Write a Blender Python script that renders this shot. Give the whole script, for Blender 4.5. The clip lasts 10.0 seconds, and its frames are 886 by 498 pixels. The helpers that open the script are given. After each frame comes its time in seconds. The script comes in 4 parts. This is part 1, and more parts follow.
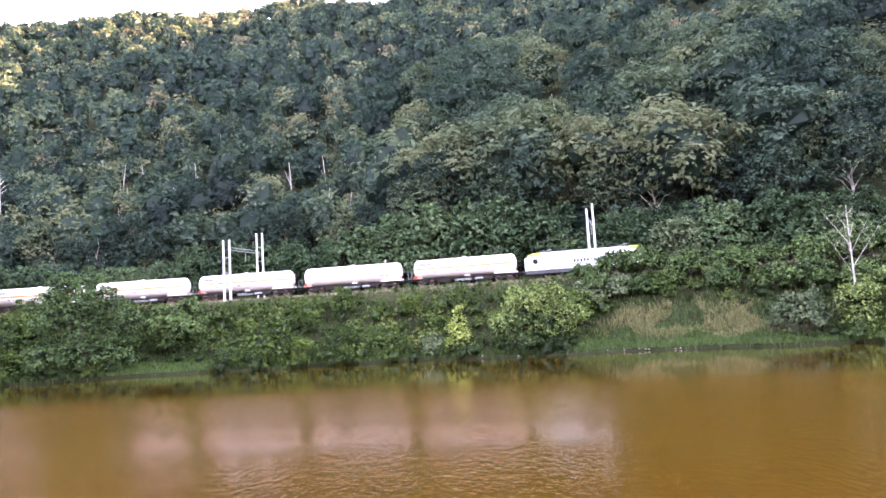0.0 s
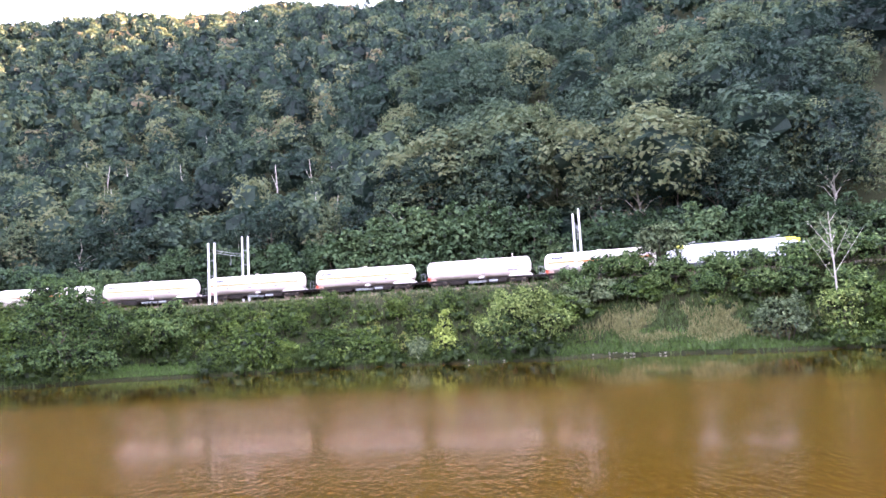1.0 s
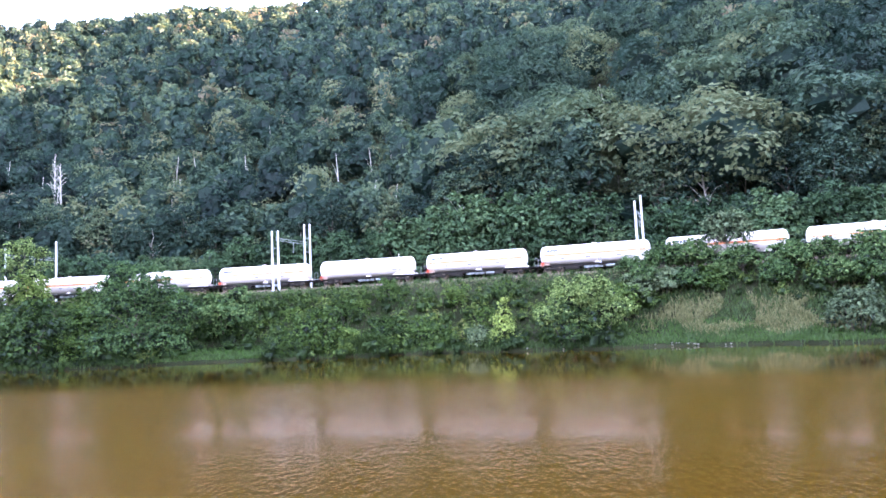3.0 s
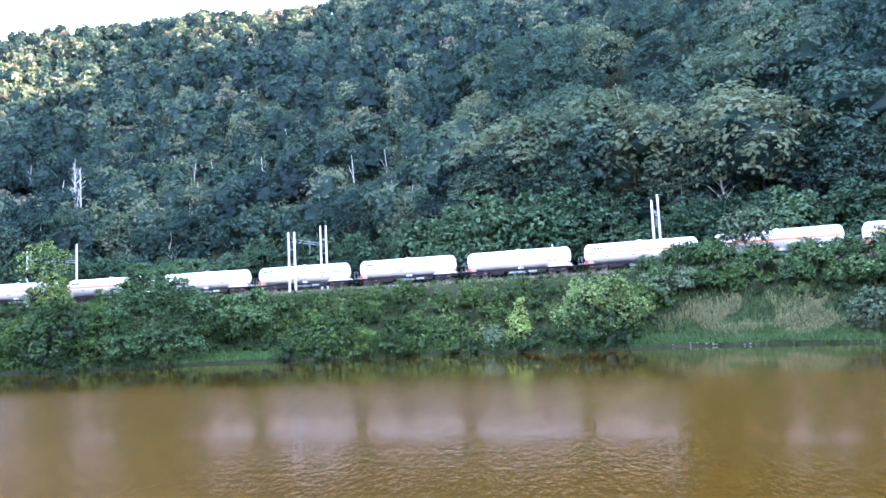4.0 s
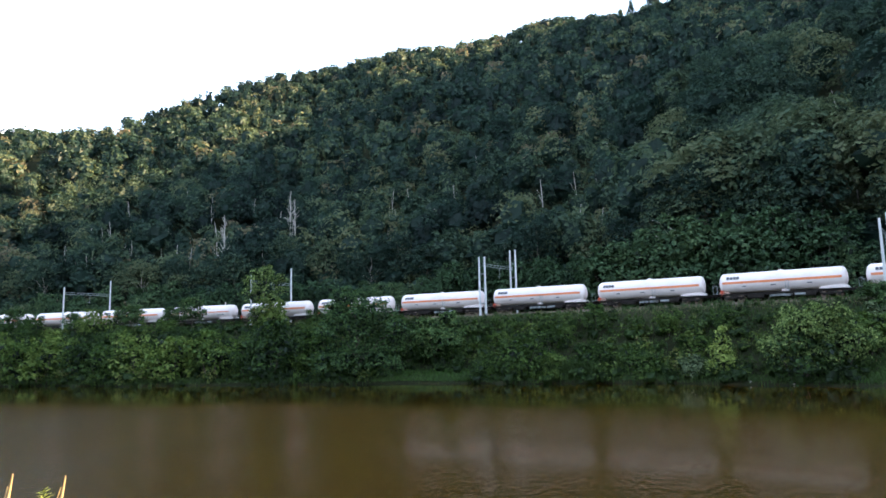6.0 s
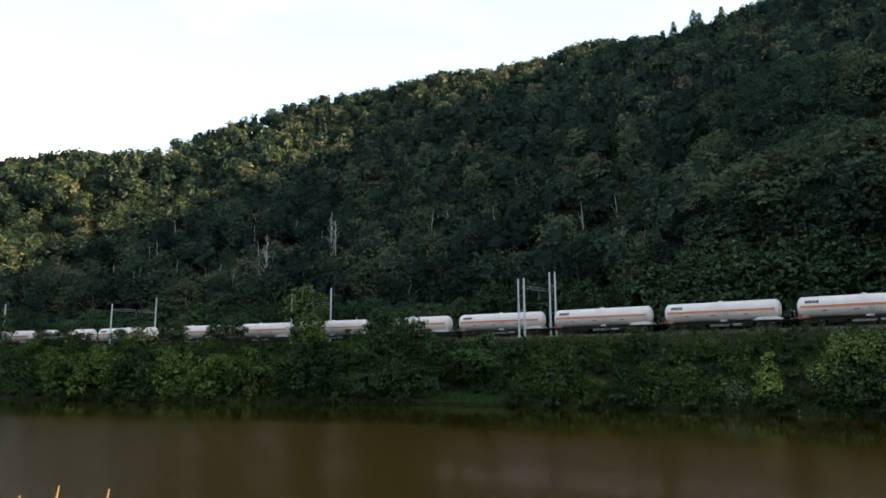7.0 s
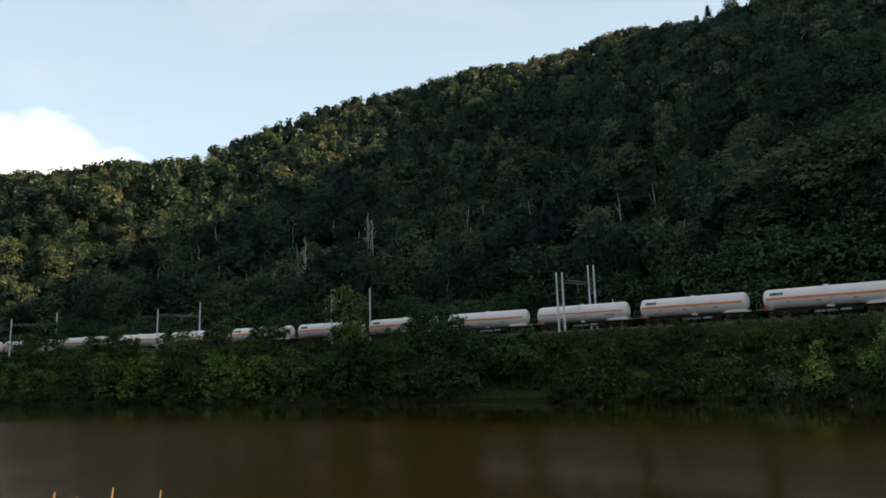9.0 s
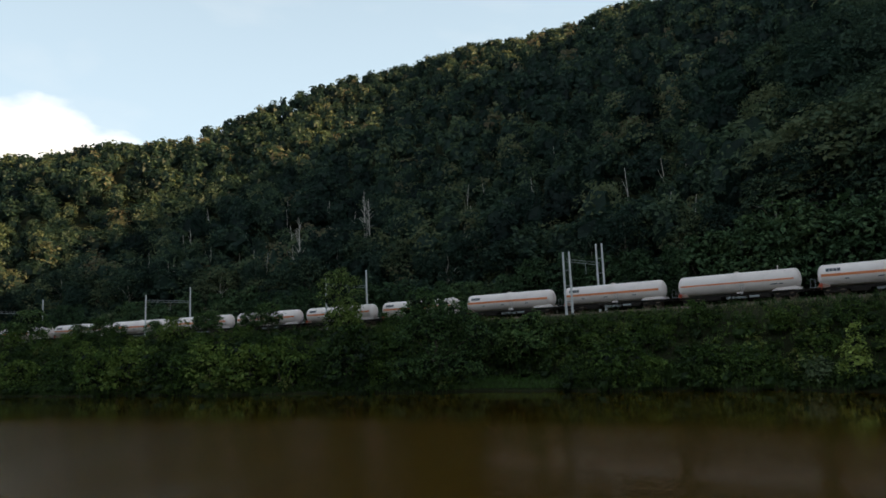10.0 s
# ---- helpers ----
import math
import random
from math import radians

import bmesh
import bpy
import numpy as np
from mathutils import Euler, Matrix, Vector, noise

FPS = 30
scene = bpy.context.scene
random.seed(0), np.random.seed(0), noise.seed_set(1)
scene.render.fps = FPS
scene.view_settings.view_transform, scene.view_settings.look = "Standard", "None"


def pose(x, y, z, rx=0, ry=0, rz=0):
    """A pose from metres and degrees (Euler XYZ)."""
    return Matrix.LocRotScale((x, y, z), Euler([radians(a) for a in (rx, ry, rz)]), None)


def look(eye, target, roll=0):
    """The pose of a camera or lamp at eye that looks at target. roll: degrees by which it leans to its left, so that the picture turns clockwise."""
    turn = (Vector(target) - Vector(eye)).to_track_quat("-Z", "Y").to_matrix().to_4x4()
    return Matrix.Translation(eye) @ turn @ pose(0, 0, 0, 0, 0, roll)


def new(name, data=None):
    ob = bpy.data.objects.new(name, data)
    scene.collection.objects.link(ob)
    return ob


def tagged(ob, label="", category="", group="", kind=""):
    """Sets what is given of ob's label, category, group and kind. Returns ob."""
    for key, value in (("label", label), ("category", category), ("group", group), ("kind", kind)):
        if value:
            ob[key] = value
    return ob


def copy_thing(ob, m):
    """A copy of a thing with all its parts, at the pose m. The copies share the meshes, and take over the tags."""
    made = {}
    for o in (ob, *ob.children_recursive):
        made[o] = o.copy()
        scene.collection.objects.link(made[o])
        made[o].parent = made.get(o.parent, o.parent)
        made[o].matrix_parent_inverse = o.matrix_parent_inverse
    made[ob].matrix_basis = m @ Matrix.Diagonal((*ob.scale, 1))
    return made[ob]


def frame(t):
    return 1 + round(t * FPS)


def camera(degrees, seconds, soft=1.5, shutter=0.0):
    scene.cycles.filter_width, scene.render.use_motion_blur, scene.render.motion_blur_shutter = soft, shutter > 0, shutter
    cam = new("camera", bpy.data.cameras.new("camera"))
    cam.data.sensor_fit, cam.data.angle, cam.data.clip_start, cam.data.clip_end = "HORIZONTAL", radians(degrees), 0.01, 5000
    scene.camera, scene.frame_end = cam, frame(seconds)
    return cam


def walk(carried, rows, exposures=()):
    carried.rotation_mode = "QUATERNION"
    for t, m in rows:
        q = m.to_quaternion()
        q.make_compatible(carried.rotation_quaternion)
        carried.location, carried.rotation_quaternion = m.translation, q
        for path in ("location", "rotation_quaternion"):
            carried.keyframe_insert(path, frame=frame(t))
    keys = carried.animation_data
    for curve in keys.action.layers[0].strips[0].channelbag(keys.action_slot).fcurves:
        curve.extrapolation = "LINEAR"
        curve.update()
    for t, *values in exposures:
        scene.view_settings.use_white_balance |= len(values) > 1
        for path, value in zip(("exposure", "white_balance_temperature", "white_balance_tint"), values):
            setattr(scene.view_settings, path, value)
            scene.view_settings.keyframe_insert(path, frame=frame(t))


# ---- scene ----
# The camera stands on the near bank and pans; in the last moments it closes in on its subject.
cam = camera(64.85, 10.0, soft=1.7)
EYE = 5.2
# seconds, yaw, pitch, roll (degrees), metres ahead along the line of sight
ROWS = [
    (0.0, -0.04, 5.58, -3.38, 0), (0.5, 0.21, 5.73, -2.96, 0), (1.0, -1.17, 5.86, -3.20, 0),
    (1.5, -1.52, 5.27, -3.40, 0), (2.0, -0.67, 5.20, -1.84, 0), (2.5, 2.10, 5.07, -1.93, 0),
    (4.0, 5.01, 5.21, -2.86, 0), (4.5, 8.37, 5.89, -1.74, 0), (5.0, 14.05, 6.23, -1.92, 0),
    (5.5, 18.23, 7.02, -1.86, 0), (6.0, 20.47, 7.77, -1.35, 0), (7.5, 25.71, 10.25, -0.61, 0),
    (8.0, 27.48, 10.35, -1.33, 0), (8.5, 27.09, 9.50, -1.12, 0), (9.0, 26.74, 9.34, -1.67, 0),
    (9.5, 26.75, 8.50, -2.49, 0), (9.8, 26.75, 8.05, -2.42, 0.5), (9.9, 26.75, 7.90, -2.38, 3.4), (10.0, 26.75, 7.75, -2.35, 7.0),
]


def eye_pose(yaw, pitch, roll, ahead):
    a, b = radians(yaw), radians(pitch)
    way = Vector((-math.sin(a) * math.cos(b), math.cos(a) * math.cos(b), math.sin(b)))
    eye = Vector((0, 0, EYE)) + way * ahead
    return look(eye, eye + way, roll)


EXPOSURES = [(0.0, 4.5, 6850, 47), (2.0, 4.5, 6350, 40), (2.5, 4.5, 6150, 37), (4.0, 4.5, 5200, 33), (4.5, 4.4, 5050, 31), (5.0, 3.9, 5250, 27), (5.5, 3.2, 5650, 20),
             (6.2, 2.4, 6050, 14), (7.5, 1.2, 6700, 8), (8.0, 0.92, 6650, 9), (10.0, 0.92, 6850, 9)]
walk(cam, [(t, eye_pose(*r)) for t, *r in ROWS], EXPOSURES)

def ramp_node(n, stops):
    r = n.new("ShaderNodeValToRGB")
    e = r.color_ramp.elements
    while len(e) < len(stops):
        e.new(0.5)
    for el, (p, c) in zip(e, stops):
        el.position, el.color = p, (*c, 1)
    return r


# ---- world, sun ----
SUN_AZ, SUN_EL = 66.5, 21.3      # degrees from +y towards +x, and above the horizon
world = bpy.data.worlds.new("sky")
scene.world = world
world.use_nodes = True
wn, wl = world.node_tree.nodes, world.node_tree.links
wn.clear()
sky = wn.new("ShaderNodeTexSky")
sky.sky_type, sky.sun_disc = "NISHITA", False
sky.sun_elevation, sky.sun_rotation = radians(SUN_EL), radians(SUN_AZ)
sky.dust_density, sky.ozone_density, sky.air_density = 1.5, 1.0, 1.0
# a thin bright veil of high cloud over the blue, with denser heaps low down
geo = wn.new("ShaderNodeTexCoord")
stretch = wn.new("ShaderNodeMapping")
stretch.inputs["Scale"].default_value = (1.3, 1.3, 3.2)
stretch.inputs["Location"].default_value = (0.35, 0.2, 0.1)
cloud = wn.new("ShaderNodeTexNoise")
cloud.inputs["Scale"].default_value, cloud.inputs["Detail"].default_value = 1.6, 6.0
cloud_ramp = ramp_node(wn, [(0.52, (0, 0, 0)), (0.95, (0.8, 0.8, 0.8))])
veil = wn.new("ShaderNodeMixRGB")
height = wn.new("ShaderNodeSeparateXYZ")
thin = ramp_node(wn, [(0.18, (0.96, 0.96, 0.96)), (0.75, (0.45, 0.45, 0.45))])
wl.new(geo.outputs["Generated"], height.inputs["Vector"])
wl.new(height.outputs["Z"], thin.inputs["Fac"])
wl.new(thin.outputs["Color"], veil.inputs["Fac"])
veil.inputs["Color2"].default_value = (7.9, 10.2, 12.3, 1)
mix = wn.new("ShaderNodeMixRGB")
mix.inputs["Color2"].default_value = (10.8, 11.1, 11.5, 1)
back = wn.new("ShaderNodeBackground")
back.inputs["Strength"].default_value = 0.05
wout = wn.new("ShaderNodeOutputWorld")
wl.new(geo.outputs["Generated"], stretch.inputs["Vector"])
wl.new(stretch.outputs["Vector"], cloud.inputs["Vector"])
wl.new(cloud.outputs["Fac"], cloud_ramp.inputs["Fac"])
wl.new(cloud_ramp.outputs["Color"], mix.inputs["Fac"])
wl.new(sky.outputs["Color"], veil.inputs["Color1"])
wl.new(veil.outputs["Color"], mix.inputs["Color1"])
# one fair-weather heap of cloud over the end of the valley
squash = wn.new("ShaderNodeVectorMath")
squash.operation = "MULTIPLY"
squash.inputs[1].default_value = (1.0, 1.0, 2.1)
billow = wn.new("ShaderNodeTexNoise")
billow.inputs["Scale"].default_value, billow.inputs["Detail"].default_value = 14.0, 6.0
away = wn.new("ShaderNodeVectorMath")
away.operation = "DISTANCE"
away.inputs[1].default_value = (-0.823, 0.505, 0.262 * 2.1)
edge = wn.new("ShaderNodeMath")
edge.operation = "MULTIPLY_ADD"
edge.inputs[1].default_value = -0.13
heap_ramp = ramp_node(wn, [(0.0, (1, 1, 1)), (0.060, (0, 0, 0))])
heap = wn.new("ShaderNodeMixRGB")
heap.inputs["Color2"].default_value = (15.5, 15.3, 15.2, 1)
wl.new(geo.outputs["Generated"], squash.inputs[0])
wl.new(squash.outputs["Vector"], away.inputs[0])
wl.new(squash.outputs["Vector"], billow.inputs["Vector"])
wl.new(billow.outputs["Fac"], edge.inputs[0])
wl.new(away.outputs["Value"], edge.inputs[2])
wl.new(edge.outputs[0], heap_ramp.inputs["Fac"])
wl.new(heap_ramp.outputs["Color"], heap.inputs["Fac"])
wl.new(mix.outputs["Color"], heap.inputs["Color1"])
wl.new(heap.outputs["Color"], back.inputs["Color"])
wl.new(back.outputs["Background"], wout.inputs["Surface"])

sun_data = bpy.data.lights.new("sun", "SUN")
sun_data.energy, sun_data.angle, sun_data.color = 5.0, radians(0.5), (1.0, 0.73, 0.38)
sun = new("sun", sun_data)
_a, _e = radians(SUN_AZ), radians(SUN_EL)
sun_way = Vector((math.sin(_a) * math.cos(_e), math.cos(_a) * math.cos(_e), math.sin(_e)))
sun.matrix_world = look(sun_way * 900, (0, 0, 0))


# ---- materials ----
def material(name):
    m = bpy.data.materials.new(name)
    m.use_nodes = True
    m.node_tree.nodes.clear()
    return m, m.node_tree.nodes, m.node_tree.links


def finish(m, shader):
    o = m.node_tree.nodes.new("ShaderNodeOutputMaterial")
    m.node_tree.links.new(shader, o.inputs["Surface"])
    return m


def noise_node(n, l, scale, detail=4.0, rough=0.55, coord="Object"):
    tc = n.new("ShaderNodeTexCoord")
    t = n.new("ShaderNodeTexNoise")
    t.inputs["Scale"].default_value, t.inputs["Detail"].default_value, t.inputs["Roughness"].default_value = scale, detail, rough
    l.new(tc.outputs[coord], t.inputs["Vector"])
    return t


def surface(name, stops, scale, rough=0.8, metal=0.0, fine=None, bump=0.0, spec=0.3):
    """A principled surface whose colour runs over the stops by noise at two scales, with a fine relief."""
    m, n, l = material(name)
    big = noise_node(n, l, scale)
    small = noise_node(n, l, fine or scale * 9, 6.0, 0.65)
    add = n.new("ShaderNodeMath")
    add.operation = "MULTIPLY_ADD"
    add.inputs[1].default_value = 0.35
    l.new(small.outputs["Fac"], add.inputs[0])
    part_big = n.new("ShaderNodeMath")
    part_big.operation = "MULTIPLY"
    part_big.inputs[1].default_value = 0.65
    l.new(big.outputs["Fac"], part_big.inputs[0])
    l.new(part_big.outputs[0], add.inputs[2])
    r = ramp_node(n, stops)
    l.new(add.outputs[0], r.inputs["Fac"])
    b = n.new("ShaderNodeBsdfPrincipled")
    b.inputs["Roughness"].default_value, b.inputs["Metallic"].default_value = rough, metal
    b.inputs["Specular IOR Level"].default_value = spec
    l.new(r.outputs["Color"], b.inputs["Base Color"])
    if bump:
        bp = n.new("ShaderNodeBump")
        bp.inputs["Strength"].default_value, bp.inputs["Distance"].default_value = bump, 0.1
        l.new(small.outputs["Fac"], bp.inputs["Height"])
        l.new(bp.outputs["Normal"], b.inputs["Normal"])
    return finish(m, b.outputs["BSDF"])


def foliage(name, stops, by="tint", through_light=0.3, spread=0.25, mottle=0.5):
    """Leaves: colour by a tint for each tree (an attribute of the joined woods, or the object's own random), varied leaf by leaf."""
    m, n, l = material(name)
    if by == "tint":
        src = n.new("ShaderNodeAttribute")
        src.attribute_name = "tint"
        fac = src.outputs["Fac"]
    else:
        src = n.new("ShaderNodeObjectInfo")
        fac = src.outputs["Random"]
    g = n.new("ShaderNodeNewGeometry")
    mixf = n.new("ShaderNodeMath")
    mixf.operation = "MULTIPLY_ADD"
    mixf.inputs[1].default_value = spread
    l.new(g.outputs["Random Per Island"], mixf.inputs[0])
    sc = n.new("ShaderNodeMath")
    sc.operation = "MULTIPLY"
    sc.inputs[1].default_value = 1.0 - spread
    l.new(fac, sc.inputs[0])
    l.new(sc.outputs[0], mixf.inputs[2])
    speck = noise_node(n, l, 2.8, 3.0, 0.75)
    shift = n.new("ShaderNodeMath")
    shift.operation = "MULTIPLY_ADD"
    shift.inputs[1].default_value, shift.inputs[2].default_value = mottle, -0.5 * mottle
    l.new(speck.outputs["Fac"], shift.inputs[0])
    both = n.new("ShaderNodeMath")
    both.operation = "ADD"
    l.new(mixf.outputs[0], both.inputs[0])
    l.new(shift.outputs[0], both.inputs[1])
    r = ramp_node(n, stops)
    l.new(both.outputs[0], r.inputs["Fac"])
    d = n.new("ShaderNodeBsdfDiffuse")
    tr = n.new("ShaderNodeBsdfTranslucent")
    gl = n.new("ShaderNodeBsdfGlossy")
    gl.inputs["Roughness"].default_value = 0.45
    gl.inputs["Color"].default_value = (0.45, 0.48, 0.45, 1)
    l.new(r.outputs["Color"], d.inputs["Color"])
    l.new(r.outputs["Color"], tr.inputs["Color"])
    m1 = n.new("ShaderNodeMixShader")
    m1.inputs["Fac"].default_value = through_light
    l.new(d.outputs[0], m1.inputs[1])
    l.new(tr.outputs[0], m1.inputs[2])
    m2 = n.new("ShaderNodeMixShader")
    m2.inputs["Fac"].default_value = 0.03
    l.new(m1.outputs[0], m2.inputs[1])
    l.new(gl.outputs[0], m2.inputs[2])
    return finish(m, m2.outputs[0])


def river_water():
    m, n, l = material("river_water")
    tc = n.new("ShaderNodeTexCoord")
    mp = n.new("ShaderNodeMapping")
    mp.inputs["Scale"].default_value = (1.6, 0.62, 1.0)
    l.new(tc.outputs["Object"], mp.inputs["Vector"])
    silt = n.new("ShaderNodeTexNoise")
    silt.inputs["Scale"].default_value, silt.inputs["Detail"].default_value = 0.03, 3.0
    l.new(mp.outputs["Vector"], silt.inputs["Vector"])
    r = ramp_node(n, [(0.3, (0.047, 0.0218, 0.0010)), (0.7, (0.058, 0.0272, 0.0015))])
    l.new(silt.outputs["Fac"], r.inputs["Fac"])
    wave = n.new("ShaderNodeTexNoise")
    wave.inputs["Scale"].default_value, wave.inputs["Detail"].default_value, wave.inputs["Roughness"].default_value = 2.6, 2.5, 0.55
    l.new(mp.outputs["Vector"], wave.inputs["Vector"])
    swell = n.new("ShaderNodeTexNoise")
    swell.inputs["Scale"].default_value, swell.inputs["Detail"].default_value = 0.07, 3.0
    l.new(mp.outputs["Vector"], swell.inputs["Vector"])
    gust = ramp_node(n, [(0.45, (0.8, 0.8, 0.8)), (0.68, (1.25, 1.25, 1.25))])
    l.new(swell.outputs["Fac"], gust.inputs["Fac"])
    chop = n.new("ShaderNodeTexNoise")
    chop.inputs["Scale"].default_value, chop.inputs["Detail"].default_value = 0.45, 3.0
    l.new(mp.outputs["Vector"], chop.inputs["Vector"])
    both = n.new("ShaderNodeMath")
    both.operation = "MULTIPLY_ADD"
    both.inputs[1].default_value = 0.35
    l.new(chop.outputs["Fac"], both.inputs[0])
    l.new(wave.outputs["Fac"], both.inputs[2])
    hgt = n.new("ShaderNodeMath")
    hgt.operation = "MULTIPLY"
    l.new(both.outputs[0], hgt.inputs[0])
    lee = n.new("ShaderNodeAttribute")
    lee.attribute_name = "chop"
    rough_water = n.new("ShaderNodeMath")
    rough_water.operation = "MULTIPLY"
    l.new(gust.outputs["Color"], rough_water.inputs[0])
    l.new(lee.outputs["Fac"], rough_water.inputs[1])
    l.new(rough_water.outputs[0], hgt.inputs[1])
    bp = n.new("ShaderNodeBump")
    bp.inputs["Strength"].default_value, bp.inputs["Distance"].default_value = 1.0, 0.040
    l.new(hgt.outputs[0], bp.inputs["Height"])
    b = n.new("ShaderNodeBsdfPrincipled")
    b.inputs["IOR"].default_value, b.inputs["Specular IOR Level"].default_value = 1.33, 0.15
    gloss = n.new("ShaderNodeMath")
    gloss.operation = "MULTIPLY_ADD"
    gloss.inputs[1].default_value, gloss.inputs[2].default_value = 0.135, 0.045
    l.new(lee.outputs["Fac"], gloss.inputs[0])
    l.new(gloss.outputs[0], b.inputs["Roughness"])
    # An added coat over the far-bank strip damps the brown to a dark reflection.
    bank_coat = n.new("ShaderNodeMath")
    bank_coat.operation, bank_coat.use_clamp = "SUBTRACT", True
    bank_coat.inputs[0].default_value = 1.0
    l.new(lee.outputs["Fac"], bank_coat.inputs[1])
    l.new(bank_coat.outputs[0], b.inputs["Coat Weight"])
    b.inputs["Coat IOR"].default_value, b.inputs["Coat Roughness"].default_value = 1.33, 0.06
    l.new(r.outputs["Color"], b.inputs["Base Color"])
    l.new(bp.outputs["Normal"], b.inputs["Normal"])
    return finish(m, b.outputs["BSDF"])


def plain(name, colour, rough=0.5, metal=0.0, vary=0.15):
    """Paint, metal or rubber with slight soiling."""
    lo = tuple(c * (1 - vary) for c in colour)
    hi = tuple(min(1.0, c * (1 + vary)) for c in colour)
    return surface(name, [(0.3, lo), (0.7, hi)], 0.7, rough, metal, fine=14.0, bump=0.05, spec=0.4)


# Blue is raised in these greens: the hill's haze put into leaf colour.
HAZY_GREENS = [(0.0, (0.004, 0.011, 0.0099)), (0.2, (0.012, 0.028, 0.0209)), (0.45, (0.030, 0.058, 0.0396)),
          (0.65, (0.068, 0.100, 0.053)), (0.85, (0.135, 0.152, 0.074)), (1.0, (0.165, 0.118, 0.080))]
M_FOREST = foliage("forest_leaves", HAZY_GREENS, "tint", 0.36, 0.14, 0.40)
M_TREE = foliage("tree_leaves", HAZY_GREENS[:5], "object", 0.22, 0.4)
LEAFY = [(0.0, (0.007, 0.016, 0.006)), (0.35, (0.034, 0.066, 0.013)), (0.65, (0.080, 0.130, 0.025)), (1.0, (0.215, 0.265, 0.060))]
M_SHRUB = foliage("shrub_leaves", LEAFY, "object", 0.22, 0.4)
M_COOL = foliage("cool_green_leaves", [(0.0, (0.010, 0.024, 0.012)), (0.3, (0.040, 0.082, 0.025)), (0.65, (0.078, 0.132, 0.040)), (1.0, (0.200, 0.260, 0.085))], "object", 0.22, 0.7)
M_HEDGE = foliage("hedge_leaves", [(0.0, (0.010, 0.024, 0.013)), (0.3, (0.034, 0.068, 0.030)), (0.65, (0.060, 0.106, 0.046)), (1.0, (0.160, 0.215, 0.090))], "object", 0.22, 0.5)
M_UNDER = foliage("undergrowth_leaves", [(0.0, (0.006, 0.013, 0.004)), (0.35, (0.026, 0.050, 0.010)), (0.65, (0.060, 0.096, 0.019)), (0.9, (0.140, 0.165, 0.038)), (1.0, (0.170, 0.140, 0.055))], "tint", 0.2, 0.22)
# Near-black copy of the leaf greens: shade inside crowns put into colour.
M_INNER_SHADE = foliage("shade_dark_inner_leaves", [(0.0, (0.004, 0.008, 0.004)), (1.0, (0.012, 0.022, 0.009))], "object", 0.1, 0.6)
# Pale stops of the next two put lit tips into the leaf colour.
M_LIGHT = foliage("light_green_leaves", [(0.0, (0.050, 0.080, 0.022)), (0.4, (0.200, 0.260, 0.060)), (1.0, (0.400, 0.470, 0.120))], "object", 0.25, 0.8)
M_MID = foliage("yellowish_green_leaves", [(0.0, (0.016, 0.036, 0.010)), (0.3, (0.056, 0.094, 0.024)), (0.6, (0.150, 0.210, 0.058)), (1.0, (0.340, 0.400, 0.130))], "object", 0.25, 0.8)
M_GREY = foliage("grey_green_leaves", [(0.0, (0.020, 0.036, 0.018)), (0.5, (0.080, 0.110, 0.052)), (1.0, (0.180, 0.215, 0.110))], "object", 0.2, 0.7)
M_GRASS = foliage("grass_blades", [(0.0, (0.022, 0.042, 0.010)), (0.6, (0.048, 0.080, 0.022)), (1.0, (0.095, 0.110, 0.040))], "tint", 0.2, 0.5)
M_LAWN = foliage("lawn_grass_blades", [(0.0, (0.030, 0.070, 0.012)), (0.6, (0.062, 0.122, 0.024)), (1.0, (0.115, 0.150, 0.042))], "tint", 0.2, 0.5)
M_DRY = foliage("dry_grass_blades", [(0.0, (0.075, 0.085, 0.030)), (0.5, (0.150, 0.142, 0.060)), (1.0, (0.270, 0.225, 0.115))], "tint", 0.2, 0.6)
M_BARK = surface("bark", [(0.3, (0.055, 0.042, 0.030)), (0.7, (0.150, 0.125, 0.100))], 2.0, 0.9, bump=0.5)
M_PALE_BARK = surface("pale_bark", [(0.3, (0.26, 0.22, 0.19)), (0.7, (0.55, 0.50, 0.45))], 1.5, 0.85, bump=0.3)
M_EARTH = surface("earth", [(0.25, (0.011, 0.012, 0.006)), (0.5, (0.020, 0.023, 0.010)), (0.8, (0.045, 0.040, 0.022))], 0.15, 0.95, bump=0.6, fine=2.5, spec=0.05)
M_BALLAST = surface("ballast_stone", [(0.3, (0.050, 0.042, 0.036)), (0.7, (0.150, 0.125, 0.105))], 0.6, 0.95, bump=0.9, fine=9.0)
M_RAIL = surface("rail_steel", [(0.3, (0.10, 0.065, 0.045)), (0.7, (0.22, 0.16, 0.12))], 1.0, 0.5, 0.6)
M_CONCRETE = surface("pale_concrete", [(0.3, (0.50, 0.48, 0.47)), (0.7, (0.70, 0.68, 0.67))], 0.8, 0.85, bump=0.2)
M_STEEL = surface("galvanised_steel", [(0.3, (0.20, 0.21, 0.21)), (0.7, (0.34, 0.35, 0.35))], 1.2, 0.5, 0.5)
M_WHITE = surface("white_tank_paint", [(0.2, (0.64, 0.52, 0.48)), (0.5, (0.84, 0.70, 0.655)), (0.8, (0.88, 0.76, 0.71))], 0.35, 0.38, fine=3.0, spec=0.5)
M_ORANGE = plain("orange_stripe_paint", (0.78, 0.23, 0.085), 0.45)
M_RED = plain("orange_red_plate_paint", (0.42, 0.060, 0.025), 0.5)
M_PINK = surface("rust_stained_paint", [(0.3, (0.30, 0.14, 0.09)), (0.7, (0.58, 0.42, 0.36))], 1.6, 0.6)
